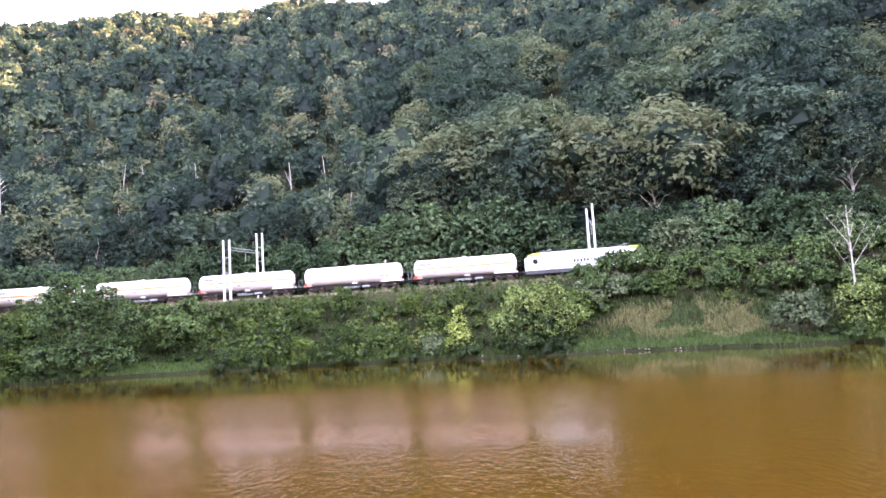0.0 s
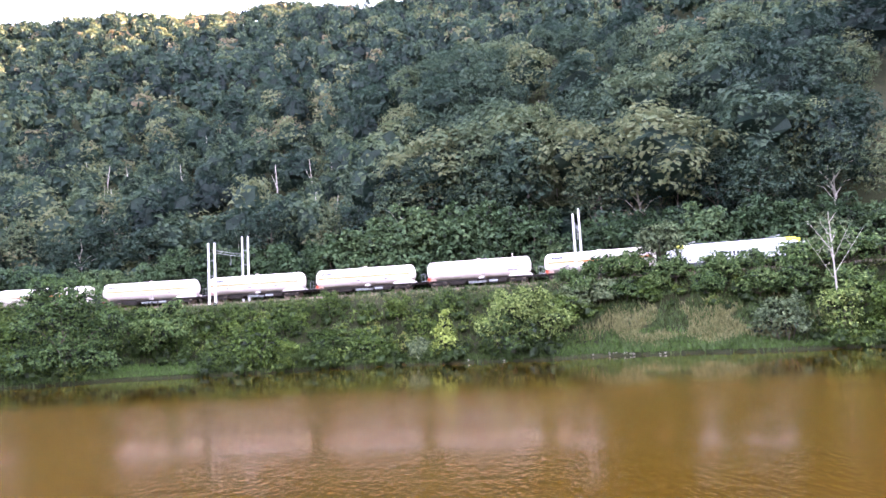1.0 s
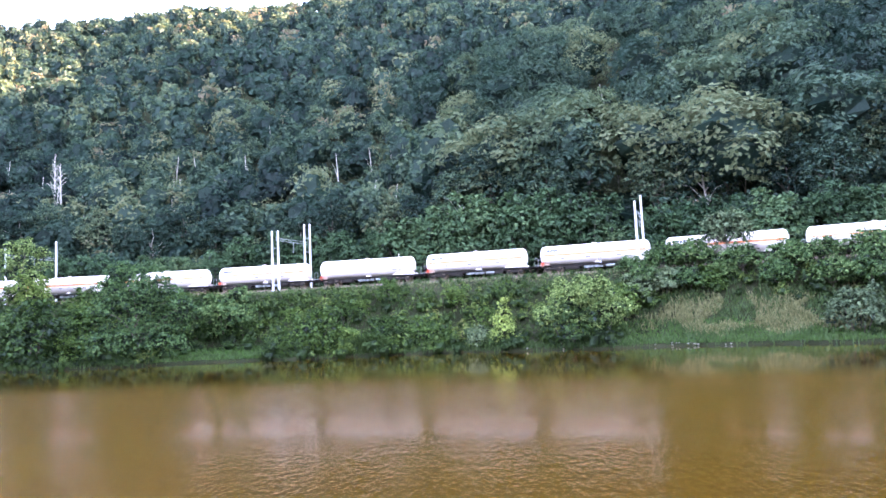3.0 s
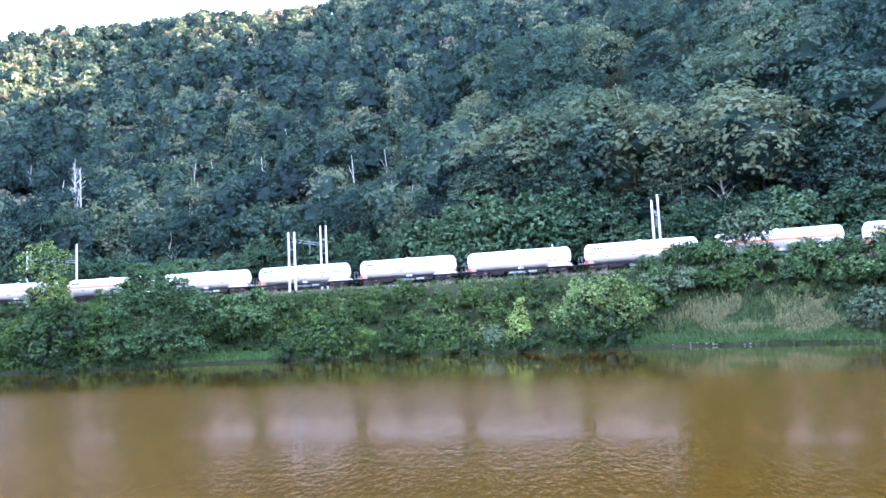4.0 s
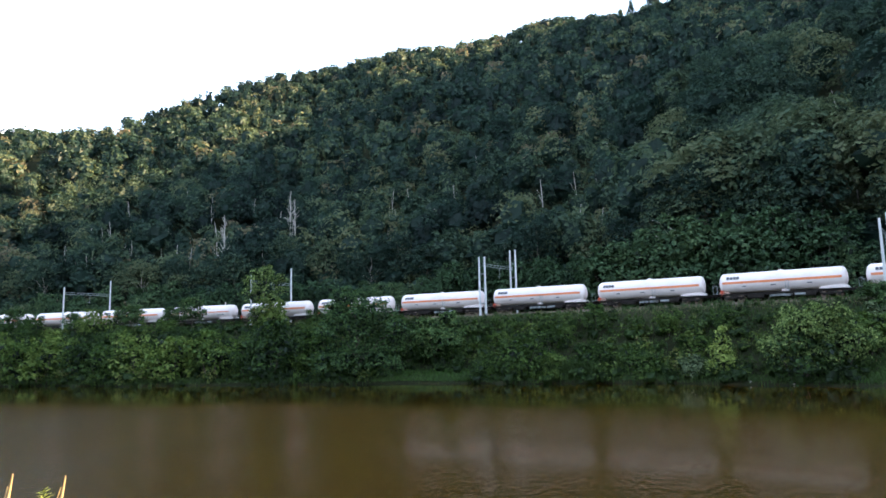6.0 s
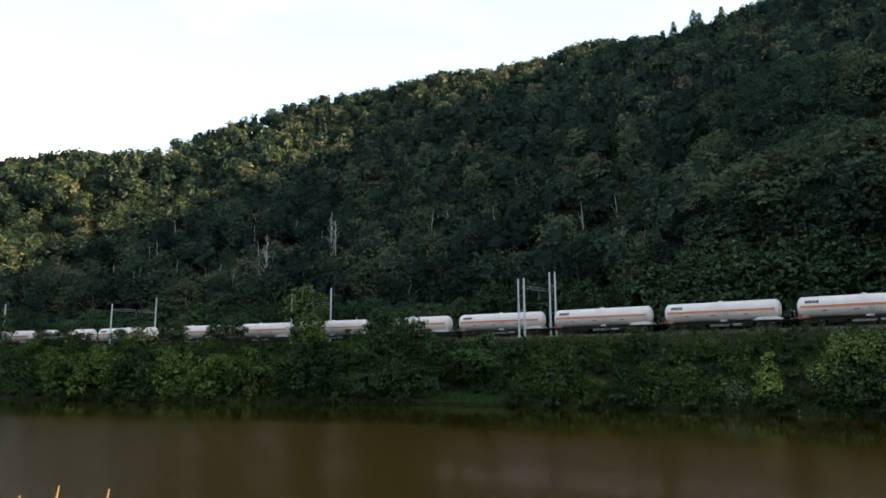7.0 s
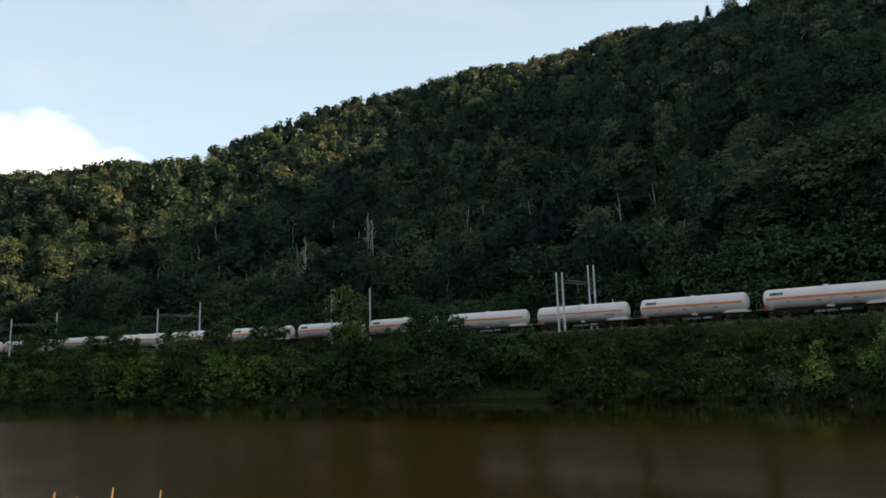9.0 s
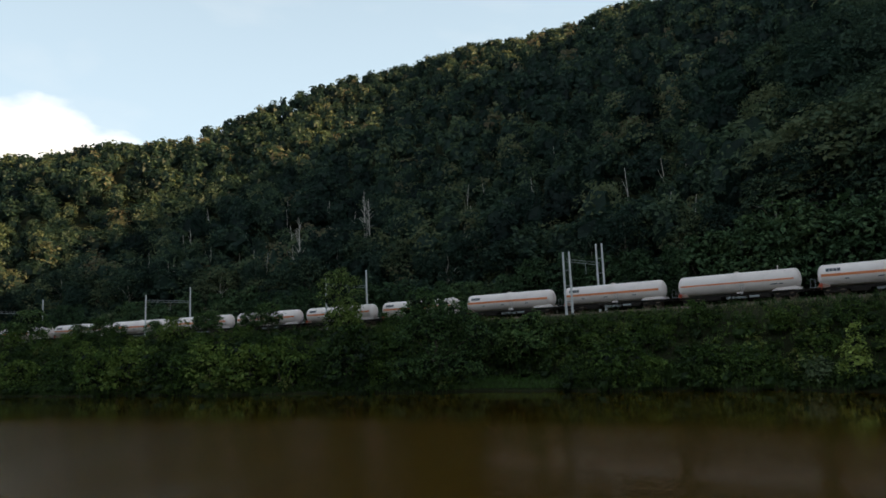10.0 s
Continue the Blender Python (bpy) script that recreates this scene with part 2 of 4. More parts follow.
M_UNDERFRAME = surface("brake_dust_steel", [(0.3, (0.010, 0.0085, 0.0075)), (0.7, (0.036, 0.028, 0.024))], 1.4, 0.85, spec=0.15)
M_GREYPAINT = plain("grey_lettering_paint", (0.07, 0.07, 0.08), 0.5)
M_LOCO_WHITE = plain("white_loco_paint", (0.80, 0.80, 0.80), 0.3, vary=0.05)
M_LIME = plain("lime_yellow_paint", (0.62, 0.60, 0.05), 0.35)
M_DARK = plain("dark_grey_paint", (0.045, 0.047, 0.055), 0.45)
M_GLASS = plain("tinted_cab_glass", (0.015, 0.018, 0.02), 0.08)
M_STONE = surface("pale_stone", [(0.3, (0.12, 0.115, 0.10)), (0.7, (0.26, 0.23, 0.185))], 2.0, 0.9, bump=0.3)
M_WATER = river_water()


# ---- plan: the line of the track, the banks and the hill ----
RAIL_Z = 10.2
X0, X1 = -260.0, 70.0            # the bend; straight beyond


def track_y(x):
    x = np.asarray(x, float)
    u = np.clip(x, X0, X1) / 100
    y = 110.73 - 22.12 * u - 12.87 * u ** 2 - 1.12 * u ** 3
    slope = (-22.12 - 25.74 * u - 3.36 * u * u) / 100
    return y + slope * (x - np.clip(x, X0, X1))


_tx = np.linspace(-420, 420, 8401)
_ts = np.concatenate([[0], np.cumsum(np.hypot(np.diff(_tx), np.diff(track_y(_tx))))])
_ts -= np.interp(0, _tx, _ts)


def track_point(s):
    x = float(np.interp(s, _ts, _tx))
    return x, float(track_y(x))


def track_pose(s, half=5.9):
    """The pose of a vehicle whose middle stands at the arc length s, carried on two bogies."""
    (xa, ya), (xb, yb) = track_point(s - half), track_point(s + half)
    return pose((xa + xb) / 2, (ya + yb) / 2, RAIL_Z, 0, 0, math.degrees(math.atan2(yb - ya, xb - xa)))


def step(a, b, v):
    t = np.clip((np.asarray(v, float) - a) / (b - a), 0, 1)
    return t * t * (3 - 2 * t)


def bank_gap(x):
    """Metres from the track's axis down to the water's edge."""
    return 24.7 + 12.5 * step(0, -95, x) + 0.9 * np.sin(np.asarray(x) * 0.21) + 0.5 * np.sin(np.asarray(x) * 0.53 + 1)


RIDGE_X = [-700, -458, -360, -305, -288, -272, -248, -208, -165, -137, -105, -50, 15, 100, 250, 400, 700]
RIDGE_Z = [150, 131, 122, 119, 165, 195, 210, 210, 202, 209, 228, 230, 244, 262, 300, 310, 300]
SLOPE = 0.62


def ground_z(x, y):
    x, y = np.asarray(x, float), np.asarray(y, float)
    g = y - track_y(x)
    gap = bank_gap(x)
    v = g + gap                                         # metres inland of the water's edge
    far = -1.6 + 1.4 * step(-5, -0.5, v) + 0.55 * step(-0.4, 0.4, v) + 1.75 * step(0.5, 10, v) + 7.6 * step(5, gap - 5, v)
    top = np.interp(x, RIDGE_X, RIDGE_Z)
    rise = SLOPE * np.maximum(0, g - 11) + 5 * np.sin(x * 0.021 + g * 0.013) * step(30, 120, g) + 3 * np.sin(x * 0.055 + 2 + g * 0.03) * step(20, 80, g)
    k = 12.0
    hill = -k * np.log(np.exp(-np.minimum(rise, 700) / k) + np.exp(-(top + 0.06 * (g - 300)) / k))
    far = far + np.maximum(0, hill) * step(8, 14, g)
    # Last term: unseen slope behind the eye, added to block low sky light.
    near = 3.6 - 5.2 * step(3.0, 11.5, y + 0.02 * np.abs(x)) + 0.04 * np.maximum(0, -y - 5) + 100 * step(-60, -330, y)
    return np.where(g > -gap - 6, far, np.maximum(near, -1.6))


def mesh_object(name, verts, faces, mat, parent=None, smooth=False, tint=None):
    """A mesh from arrays; faces all have the same number of corners."""
    verts, faces = np.asarray(verts, np.float32), np.asarray(faces, np.int32)
    me = bpy.data.meshes.new(name)
    me.vertices.add(len(verts))
    me.vertices.foreach_set("co", verts.ravel())
    n, k = faces.shape
    me.loops.add(n * k)
    me.loops.foreach_set("vertex_index", faces.ravel())
    me.polygons.add(n)
    me.polygons.foreach_set("loop_start", np.arange(0, n * k, k, dtype=np.int32))
    me.polygons.foreach_set("use_smooth", np.full(n, smooth))
    if tint is not None:
        at = me.attributes.new("tint", "FLOAT", "POINT")
        at.data.foreach_set("value", np.asarray(tint, np.float32))
    me.update(calc_edges=True)
    me.validate()
    me.materials.append(mat)
    ob = new(name, me)
    if parent is not None:
        ob.parent = parent
    return ob


def axis(*runs):
    return np.unique(np.concatenate([np.arange(a, b + 1e-6, s) for a, b, s in runs]).round(4))


gx = axis((-3000, -600, 200), (-600, -260, 8), (-260, 120, 2.5), (120, 500, 8), (500, 3000, 200))
gy = axis((-3000, -100, 200), (-100, -12, 8), (-12, 16, 1), (16, 64, 8), (64, 140, 0.8), (140, 540, 5), (540, 1000, 25), (1000, 3000, 200))
GX, GY = np.meshgrid(gx, gy)
GZ = ground_z(GX, GY)
_n, _m = len(gx), len(gy)
_i = (np.arange(_m - 1)[:, None] * _n + np.arange(_n - 1)[None]).ravel()
ground = mesh_object("ground", np.stack([GX, GY, GZ], -1).reshape(-1, 3), np.stack([_i, _i + 1, _i + _n + 1, _i + _n], -1), M_EARTH, smooth=True)
tagged(ground, "dark earth banks and steep wooded hillside above a river", "ground", kind="structure")

wx = axis((-3000, -300, 300), (-300, 120, 6), (120, 3000, 240))
wy = axis((-3000, 0, 300), (0, 60, 6), (60, 100, 1.5), (100, 3000, 290))
WX, WY = np.meshgrid(wx, wy)
_n = len(wx)
_i = (np.arange(len(wy) - 1)[:, None] * _n + np.arange(_n - 1)[None]).ravel()
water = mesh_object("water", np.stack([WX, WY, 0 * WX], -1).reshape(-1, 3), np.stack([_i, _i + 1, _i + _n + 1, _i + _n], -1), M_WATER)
# Mask of the far-bank strip: low values bring in the added coat.
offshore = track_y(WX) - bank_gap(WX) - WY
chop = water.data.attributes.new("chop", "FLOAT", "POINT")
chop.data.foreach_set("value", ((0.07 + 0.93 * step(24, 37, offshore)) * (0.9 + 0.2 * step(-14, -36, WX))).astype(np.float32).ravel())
tagged(water, "muddy brown slow river water with small ripples", "river", kind="structure")


# ---- track ----
def swept(profile, xs, z=0.0):
    """A band along the track: profile points (metres across, height), swept over xs."""
    ys = track_y(xs)
    dx, dy = np.gradient(xs), np.gradient(ys)
    ln = np.hypot(dx, dy)
    nx, ny = -dy / ln, dx / ln
    p = np.asarray(profile, float)
    v = np.stack([xs[:, None] + nx[:, None] * p[None, :, 0], ys[:, None] + ny[:, None] * p[None, :, 0],
                  np.broadcast_to(z + p[None, :, 1], (len(xs), len(p)))], -1).reshape(-1, 3)
    k = len(p)
    f = [(i * k + j, (i + 1) * k + j, (i + 1) * k + (j + 1) % k, i * k + (j + 1) % k) for i in range(len(xs) - 1) for j in range(k)]
    return v, f


line_x = np.arange(-330, 330.1, 3.0)
bed = mesh_object("ballast_bed", *swept([(-3.6, -1.2), (-1.9, -0.22), (1.9, -0.22), (3.6, -1.2)], line_x, RAIL_Z), M_BALLAST)
tagged(bed, "grey-brown stone ballast bed of the railway line", "ballast", kind="structure")
for side in (-0.72, 0.72):
    rail = mesh_object("rail", *swept([(side - 0.07, -0.17), (side - 0.035, -0.03), (side - 0.035, 0.0), (side + 0.035, 0.0), (side + 0.035, -0.03), (side + 0.07, -0.17)], line_x, RAIL_Z - 0.002), M_RAIL)
    tagged(rail, "rusty steel running rail on ballast", "rail", kind="structure")


# ---- shaping helpers ----
def part(name, bm, mat, parent, label=""):
    """Links a bmesh as one mesh object under a thing or a part."""
    me = bpy.data.meshes.new(name)
    bm.to_mesh(me)
    bm.free()
    me.materials.append(mat)
    ob = new(name, me)
    ob.parent = parent
    if label:
        ob["label"] = label
    return ob


def box(bm, x0, x1, y0, y1, z0, z1, bevel=0.0):
    m = Matrix.Translation(((x0 + x1) / 2, (y0 + y1) / 2, (z0 + z1) / 2)) @ Matrix.Diagonal((x1 - x0, y1 - y0, z1 - z0, 1))
    vs = bmesh.ops.create_cube(bm, size=1.0, matrix=m)["verts"]
    if bevel:
        es = list({e for v in vs for e in v.link_edges})
        bmesh.ops.bevel(bm, geom=es, offset=bevel, segments=1, affect="EDGES")
    return bm


def rod(bm, a, b, r0, r1=None, sides=8):
    a, b = Vector(a), Vector(b)
    d = b - a
    m = Matrix.Translation((a + b) / 2) @ d.to_track_quat("Z", "Y").to_matrix().to_4x4()
    bmesh.ops.create_cone(bm, cap_ends=True, segments=sides, radius1=r0, radius2=r0 if r1 is None else r1, depth=d.length, matrix=m)
    return bm


def lathe_x(bm, rings, sides=32, centre_z=0.0):
    """A body of revolution round the x axis: rings of (x, radius)."""
    rows = []
    for x, r in rings:
        rows.append([bm.verts.new((x, r * math.cos(2 * math.pi * k / sides), centre_z + r * math.sin(2 * math.pi * k / sides))) for k in range(sides)])
    for p, q in zip(rows, rows[1:]):
        for k in range(sides):
            f = bm.faces.new((p[k], q[k], q[(k + 1) % sides], p[(k + 1) % sides]))
            f.smooth = True
    bm.faces.new(rows[0])
    bm.faces.new(rows[-1][::-1])
    bmesh.ops.recalc_face_normals(bm, faces=bm.faces[:])
    return bm


def NB():
    return bmesh.new()


# ---- plants ----
def leaf_cloud(rng, n, lobes, size, flat=0.0, droop=0.0, loose=0.60, inner=0.74, spray=5, ragged=0.16):
    """n folded leaves, four corners each, gathered in sprays over a set of lobes (centre, radii)."""
    cs = np.array([c for c, _ in lobes], float)
    rs = np.array([r for _, r in lobes], float)
    w = rs[:, 0] * rs[:, 2]
    want = -(-n // spray)
    out = np.zeros((0, 3))
    nrm = np.zeros((0, 3))
    while len(out) < want:
        k = rng.choice(len(lobes), want * 2, p=w / w.sum())
        d = rng.normal(size=(want * 2, 3))
        d /= np.linalg.norm(d, axis=1)[:, None]
        d[:, 2] = np.where(d[:, 2] < -0.6, -d[:, 2], d[:, 2])
        p = cs[k] + d * rs[k] * rng.uniform(0.94 - ragged, 1.02 + ragged, (want * 2, 1))
        inside = (((p[:, None] - cs[None]) / rs[None]) ** 2).sum(-1).min(1)
        keep = inside > inner - ragged
        out, nrm = np.concatenate([out, p[keep]]), np.concatenate([nrm, d[keep]])
    p, d = np.repeat(out[:want], spray, 0)[:n], np.repeat(nrm[:want], spray, 0)[:n]
    if spray > 1:
        p = p + rng.normal(size=p.shape) * size * (1.25, 1.25, 0.75)
    d = d + rng.normal(size=d.shape) * loose + np.array([0, 0, 0.85 + flat])
    d /= np.linalg.norm(d, axis=1)[:, None]
    a = np.cross(d, rng.normal(size=d.shape))
    a /= np.linalg.norm(a, axis=1)[:, None]
    b = np.cross(d, a)
    s = size * rng.uniform(0.55, 1.35, (n, 1))
    fold = d * s * 0.28
    dr = np.array([0, 0, -droop]) * s
    v = np.stack([p - a * s + dr, p - b * s * 0.62 + fold, p + a * s + dr, p + b * s * 0.62 + fold], 1)
    return v.reshape(-1, 3)


def quads(n):
    return np.arange(n * 4).reshape(-1, 4)


def tree_lobes(rng, h, r, base=0.3, n=11, wild=0.0):
    """Lobes of a domed crown of a tree h high and r in radius: bulges round a core, the more uneven the wilder."""
    mid, rz = h * (base + 1) * 0.5, h * (1 - base) * 0.5
    n += int(wild * 9)
    out = []
    for k in range(n):
        up = -0.55 + 1.5 * (k + 0.5) / n
        up = min(0.95, up + rng.uniform(-0.1, 0.1))
        a = k * 2.4 + rng.uniform(-0.4, 0.4)
        flat = math.sqrt(max(0, 1 - up * up))
        q = r * rng.uniform(0.52, 0.74 + 0.3 * wild) * flat
        s = r * rng.uniform(0.34 - 0.12 * wild, 0.52 - 0.14 * wild)
        out.append(((q * math.cos(a), q * math.sin(a), mid + rz * (0.72 + 0.16 * wild) * up), (s, s, s * rng.uniform(0.62, 0.85))))
    core = 0.66 - 0.14 * wild
    out.append(((0, 0, mid), (r * core, r * core, rz * (core + 0.08))))
    return out


def skirted(lobes, h, r, n=7):
    """Adds boughs that hang down to the ground round a crown."""
    low = [((0.55 * r * math.cos(2.4 * k), 0.55 * r * math.sin(2.4 * k), h * (0.10 + 0.05 * (k % 3))), (0.42 * r, 0.42 * r, 0.14 * h)) for k in range(n)]
    return lobes[:-1] + low + lobes[-1:]


def limbs(bm, rng, h, r, lobes, thick, sides=6):
    """A tapered, slightly bent trunk with limbs that run out into the lobes."""
    at = Vector((0, 0, -0.6))
    pts = [at]
    for k in range(1, 6):
        pts.append(Vector((rng.uniform(-0.03, 0.03) * h, rng.uniform(-0.03, 0.03) * h, h * 0.84 * k / 5)))
    for k, (p, q) in enumerate(zip(pts, pts[1:])):
        rod(bm, p, q, thick * (1 - 0.17 * k), thick * (1 - 0.17 * (k + 1)), sides)
    for c, s in lobes[:8]:
        c = Vector(c)
        z = max(h * 0.16, c.z - 0.75 * math.hypot(c.x, c.y))
        k = min(4, int(z / (h * 0.84) * 5))
        f = z / (h * 0.84) * 5 - k
        o = pts[k].lerp(pts[k + 1], min(1, max(0, f)))
        rod(bm, o, o.lerp(c, 0.6) + Vector((0, 0, 0.05 * h)), thick * 0.36, thick * 0.22, 5)
        rod(bm, o.lerp(c, 0.6) + Vector((0, 0, 0.05 * h)), c, thick * 0.22, thick * 0.08, 5)


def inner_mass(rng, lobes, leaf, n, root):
    """Inner leaves of a crown, their near-black colour painting the shade between sprays."""
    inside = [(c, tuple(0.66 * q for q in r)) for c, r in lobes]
    mesh_object("inner_foliage", leaf_cloud(rng, n, inside, leaf * 1.25, inner=0.2), quads(n), M_INNER_SHADE, root)


def make_tree(name, seed, h, r, leaf, n, mat, bark, label, category="tree", base=0.3, thick=None, droop=0.0, lobes=None, group="", wild=0.5):
    rng = np.random.default_rng(seed)
    root = new(name)
    lobes = lobes or tree_lobes(rng, h, r, base, wild=wild)
    bm = NB()
    limbs(bm, rng, h, r, lobes, thick or h * 0.017)
    part("trunk", bm, bark, root)
    mesh_object("crown", leaf_cloud(rng, n, lobes, leaf, 0.1, droop, inner=0.6), quads(n), mat, root)
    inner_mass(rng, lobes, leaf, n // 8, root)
    return tagged(root, label, category, group)


def bush_lobes(rng, h, r, n=7):
    out = []
    for k in range(n):
        a = k * 2.4 + rng.uniform(-0.4, 0.4)
        q = r * rng.uniform(0.2, 0.66)
        s = r * rng.uniform(0.30, 0.46)
        z = h * rng.uniform(0.25, 0.80) * (1 - 0.25 * q / r)
        out.append(((q * math.cos(a), q * math.sin(a), z), (s, s, max(s * 0.6, h * 0.14))))
    for k in range(4):
        a = k * 1.57 + rng.uniform(-0.5, 0.5)
        q, s = r * rng.uniform(0.25, 0.7), r * rng.uniform(0.14, 0.24)
        out.append(((q * math.cos(a), q * math.sin(a), h * rng.uniform(0.72, 0.92)), (s, s, s * 1.3)))
    out.append(((0, 0, h * 0.38), (r * 0.62, r * 0.62, h * 0.40)))
    return out


def make_shrub(name, seed, h, r, leaf, n, mat, label, lobes=None, group="", droop=0.0):
    rng = np.random.default_rng(seed)
    root = new(name)
    lobes = lobes or bush_lobes(rng, h, r)
    for k, (c, s) in enumerate(lobes[:5]):
        bm = NB()
        c = Vector(c)
        foot = Vector((c.x * 0.25, c.y * 0.25, -0.5))
        rod(bm, foot, foot.lerp(c, 0.55) + Vector((0, 0, 0.1 * h)), h * 0.013 + 0.015, h * 0.009 + 0.01, 5)
        rod(bm, foot.lerp(c, 0.55) + Vector((0, 0, 0.1 * h)), c + Vector((0, 0, s[2] * 0.5)), h * 0.009 + 0.01, 0.012, 5)
        part("stem", bm, M_BARK, root)
    mesh_object("foliage", leaf_cloud(rng, n, lobes, leaf, 0.1, droop), quads(n), mat, root)
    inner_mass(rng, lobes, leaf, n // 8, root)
    return tagged(root, label, "shrub", group)


def stand(x, y, turn=0.0, scale=1.0, sink=0.0):
    return pose(x, y, float(ground_z(x, y)) - sink, 0, 0, turn), scale


def place(ob, x, y, turn=0.0, scale=1.0, sink=0.1):
    ob.matrix_basis = stand(x, y, turn, 1, sink)[0] @ Matrix.Scale(scale, 4)
    return ob


def repeat(ob, x, y, turn=0.0, scale=1.0, sink=0.1):
    keep = ob.scale.copy()
    ob.scale = (scale, scale, scale)
    made = copy_thing(ob, stand(x, y, turn, 1, sink)[0])
    ob.scale = keep
    return made


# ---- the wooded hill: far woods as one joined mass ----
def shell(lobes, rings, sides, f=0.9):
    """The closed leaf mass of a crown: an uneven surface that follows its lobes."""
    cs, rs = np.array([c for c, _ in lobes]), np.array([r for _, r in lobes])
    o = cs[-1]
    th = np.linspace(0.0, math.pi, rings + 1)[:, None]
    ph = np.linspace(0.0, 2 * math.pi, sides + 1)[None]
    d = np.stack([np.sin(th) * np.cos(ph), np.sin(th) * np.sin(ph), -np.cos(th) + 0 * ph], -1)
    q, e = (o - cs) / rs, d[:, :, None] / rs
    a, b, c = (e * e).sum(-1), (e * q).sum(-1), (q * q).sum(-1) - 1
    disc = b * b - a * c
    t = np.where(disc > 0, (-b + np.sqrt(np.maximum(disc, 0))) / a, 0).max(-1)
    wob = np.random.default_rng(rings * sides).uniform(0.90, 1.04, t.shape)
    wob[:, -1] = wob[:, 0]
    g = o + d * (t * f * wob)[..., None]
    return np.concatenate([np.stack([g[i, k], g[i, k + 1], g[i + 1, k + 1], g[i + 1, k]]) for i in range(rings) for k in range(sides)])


# The shell's tint is scaled down: inner crown shade put into its colour.
def with_shell(leaves, lobes, rings, sides, shade_tint=0.62, f=0.9):
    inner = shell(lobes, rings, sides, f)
    return np.concatenate([leaves, inner]), np.concatenate([np.ones(len(leaves)), np.full(len(inner), shade_tint)])


def scatter_woods(name, label, pts, hts, tints, templates, mat, rng):
    """Joins a copy of a leaf template at each point, scaled to its height and turned at random."""
    vs, ts = [], []
    for (x, y, z), h, tn in zip(pts, hts, tints):
        v, outer = templates[rng.integers(len(templates))]
        a = rng.uniform(0, 2 * math.pi)
        c, s = math.cos(a), math.sin(a)
        wdt = h * rng.uniform(0.8, 1.2)
        q = np.empty_like(v)
        q[:, 0] = x + (v[:, 0] * c - v[:, 1] * s) * wdt
        q[:, 1] = y + (v[:, 0] * s + v[:, 1] * c) * wdt
        q[:, 2] = z + v[:, 2] * h
        vs.append(q)
        # Shell corners take the lowered tint, a shade coloured into the crown.
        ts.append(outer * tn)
    v = np.concatenate(vs)
    return tagged(mesh_object(name, v, quads(len(v) // 4), mat, tint=np.concatenate(ts)), label, "trees", kind="stuff")


rng = np.random.default_rng(7)
LONE = (21.9, float(track_y(21.9)) + 40)      # a large tree that stands a little free of the woods


def unit_tree(seed, n, leaf, base, r, rings, sides, shade_tint=0.62, f=0.9):
    g = np.random.default_rng(seed)
    lobes = tree_lobes(g, 1.0, r, base, 9, 0.15)
    return with_shell(leaf_cloud(g, n, lobes, leaf, -0.45 if n > 200 else -0.8, loose=0.3, spray=3 if n > 200 else 1, ragged=0.09), lobes, rings, sides, shade_tint, f)


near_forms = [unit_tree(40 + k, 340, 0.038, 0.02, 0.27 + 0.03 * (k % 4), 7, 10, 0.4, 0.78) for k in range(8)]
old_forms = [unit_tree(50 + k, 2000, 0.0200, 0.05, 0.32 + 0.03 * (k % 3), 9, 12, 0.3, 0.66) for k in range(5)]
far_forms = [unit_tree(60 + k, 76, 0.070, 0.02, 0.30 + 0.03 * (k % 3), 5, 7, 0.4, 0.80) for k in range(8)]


def tree_size(x, g):
    """Broad old trees towards the river bend, smaller growth along the rest of the slope."""
    old = step(-25, 15, x) * (1 - step(90, 150, g))
    return 1.0 + 0.75 * old


def woods_points(g0, g1, gap, x0, x1, glade=True):
    """Uneven rows of standing places between g0 and g1 metres behind the track."""
    out = []
    g = g0
    while g < g1:
        x = x0 + rng.uniform(0, gap)
        while x < x1:
            big = float(tree_size(x, g))
            px, pg = x + rng.uniform(-0.45, 0.45) * gap, g + rng.uniform(-0.45, 0.45) * gap
            py = float(track_y(px)) + pg
            az = math.degrees(math.atan2(-px, py))
            hidden = SLOPE * (pg - 11) > np.interp(px, RIDGE_X, RIDGE_Z) + 28
            clear = glade and (math.hypot(px - LONE[0], py - LONE[1]) < 7 or (abs(px - LONE[0] + 1) < 5 and 28 < pg < 40))
            if not clear and -34.5 < az < 61.5 and not hidden and rng.random() < big ** -1.1:
                out.append((px, py, big))
            x += gap
        g += gap * 0.9
    p = np.array(out)
    z = ground_z(p[:, 0], p[:, 1])
    return np.column_stack([p[:, :2], z - 0.4]), p[:, 2]


def woods_tint(p):
    """Stands of like trees, with single lighter, yellowish or withered ones among them."""
    t = np.array([noise.noise(Vector((x * 0.013, y * 0.013, 3.0))) for x, y, _ in p]) * 0.35 + 0.46 + rng.normal(0, 0.25, len(p))
    odd = rng.random(len(p))
    t = np.where(odd > 0.92, rng.uniform(0.75, 0.95, len(p)), t)
    t = np.where(odd > 0.985, 1.0, t)
    return np.clip(t, 0, 1)


P1, B1 = woods_points(24, 112, 6.6, -330, 210)
H1, T1 = rng.uniform(6.5, 15.5, len(P1)) * B1, woods_tint(P1)
old = B1 > 1.35
T1 = np.where(old, np.minimum(T1, 0.84), T1)
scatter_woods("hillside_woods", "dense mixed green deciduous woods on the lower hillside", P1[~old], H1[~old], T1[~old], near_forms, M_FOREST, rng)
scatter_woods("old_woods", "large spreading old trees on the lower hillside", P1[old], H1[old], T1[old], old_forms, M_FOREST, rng)
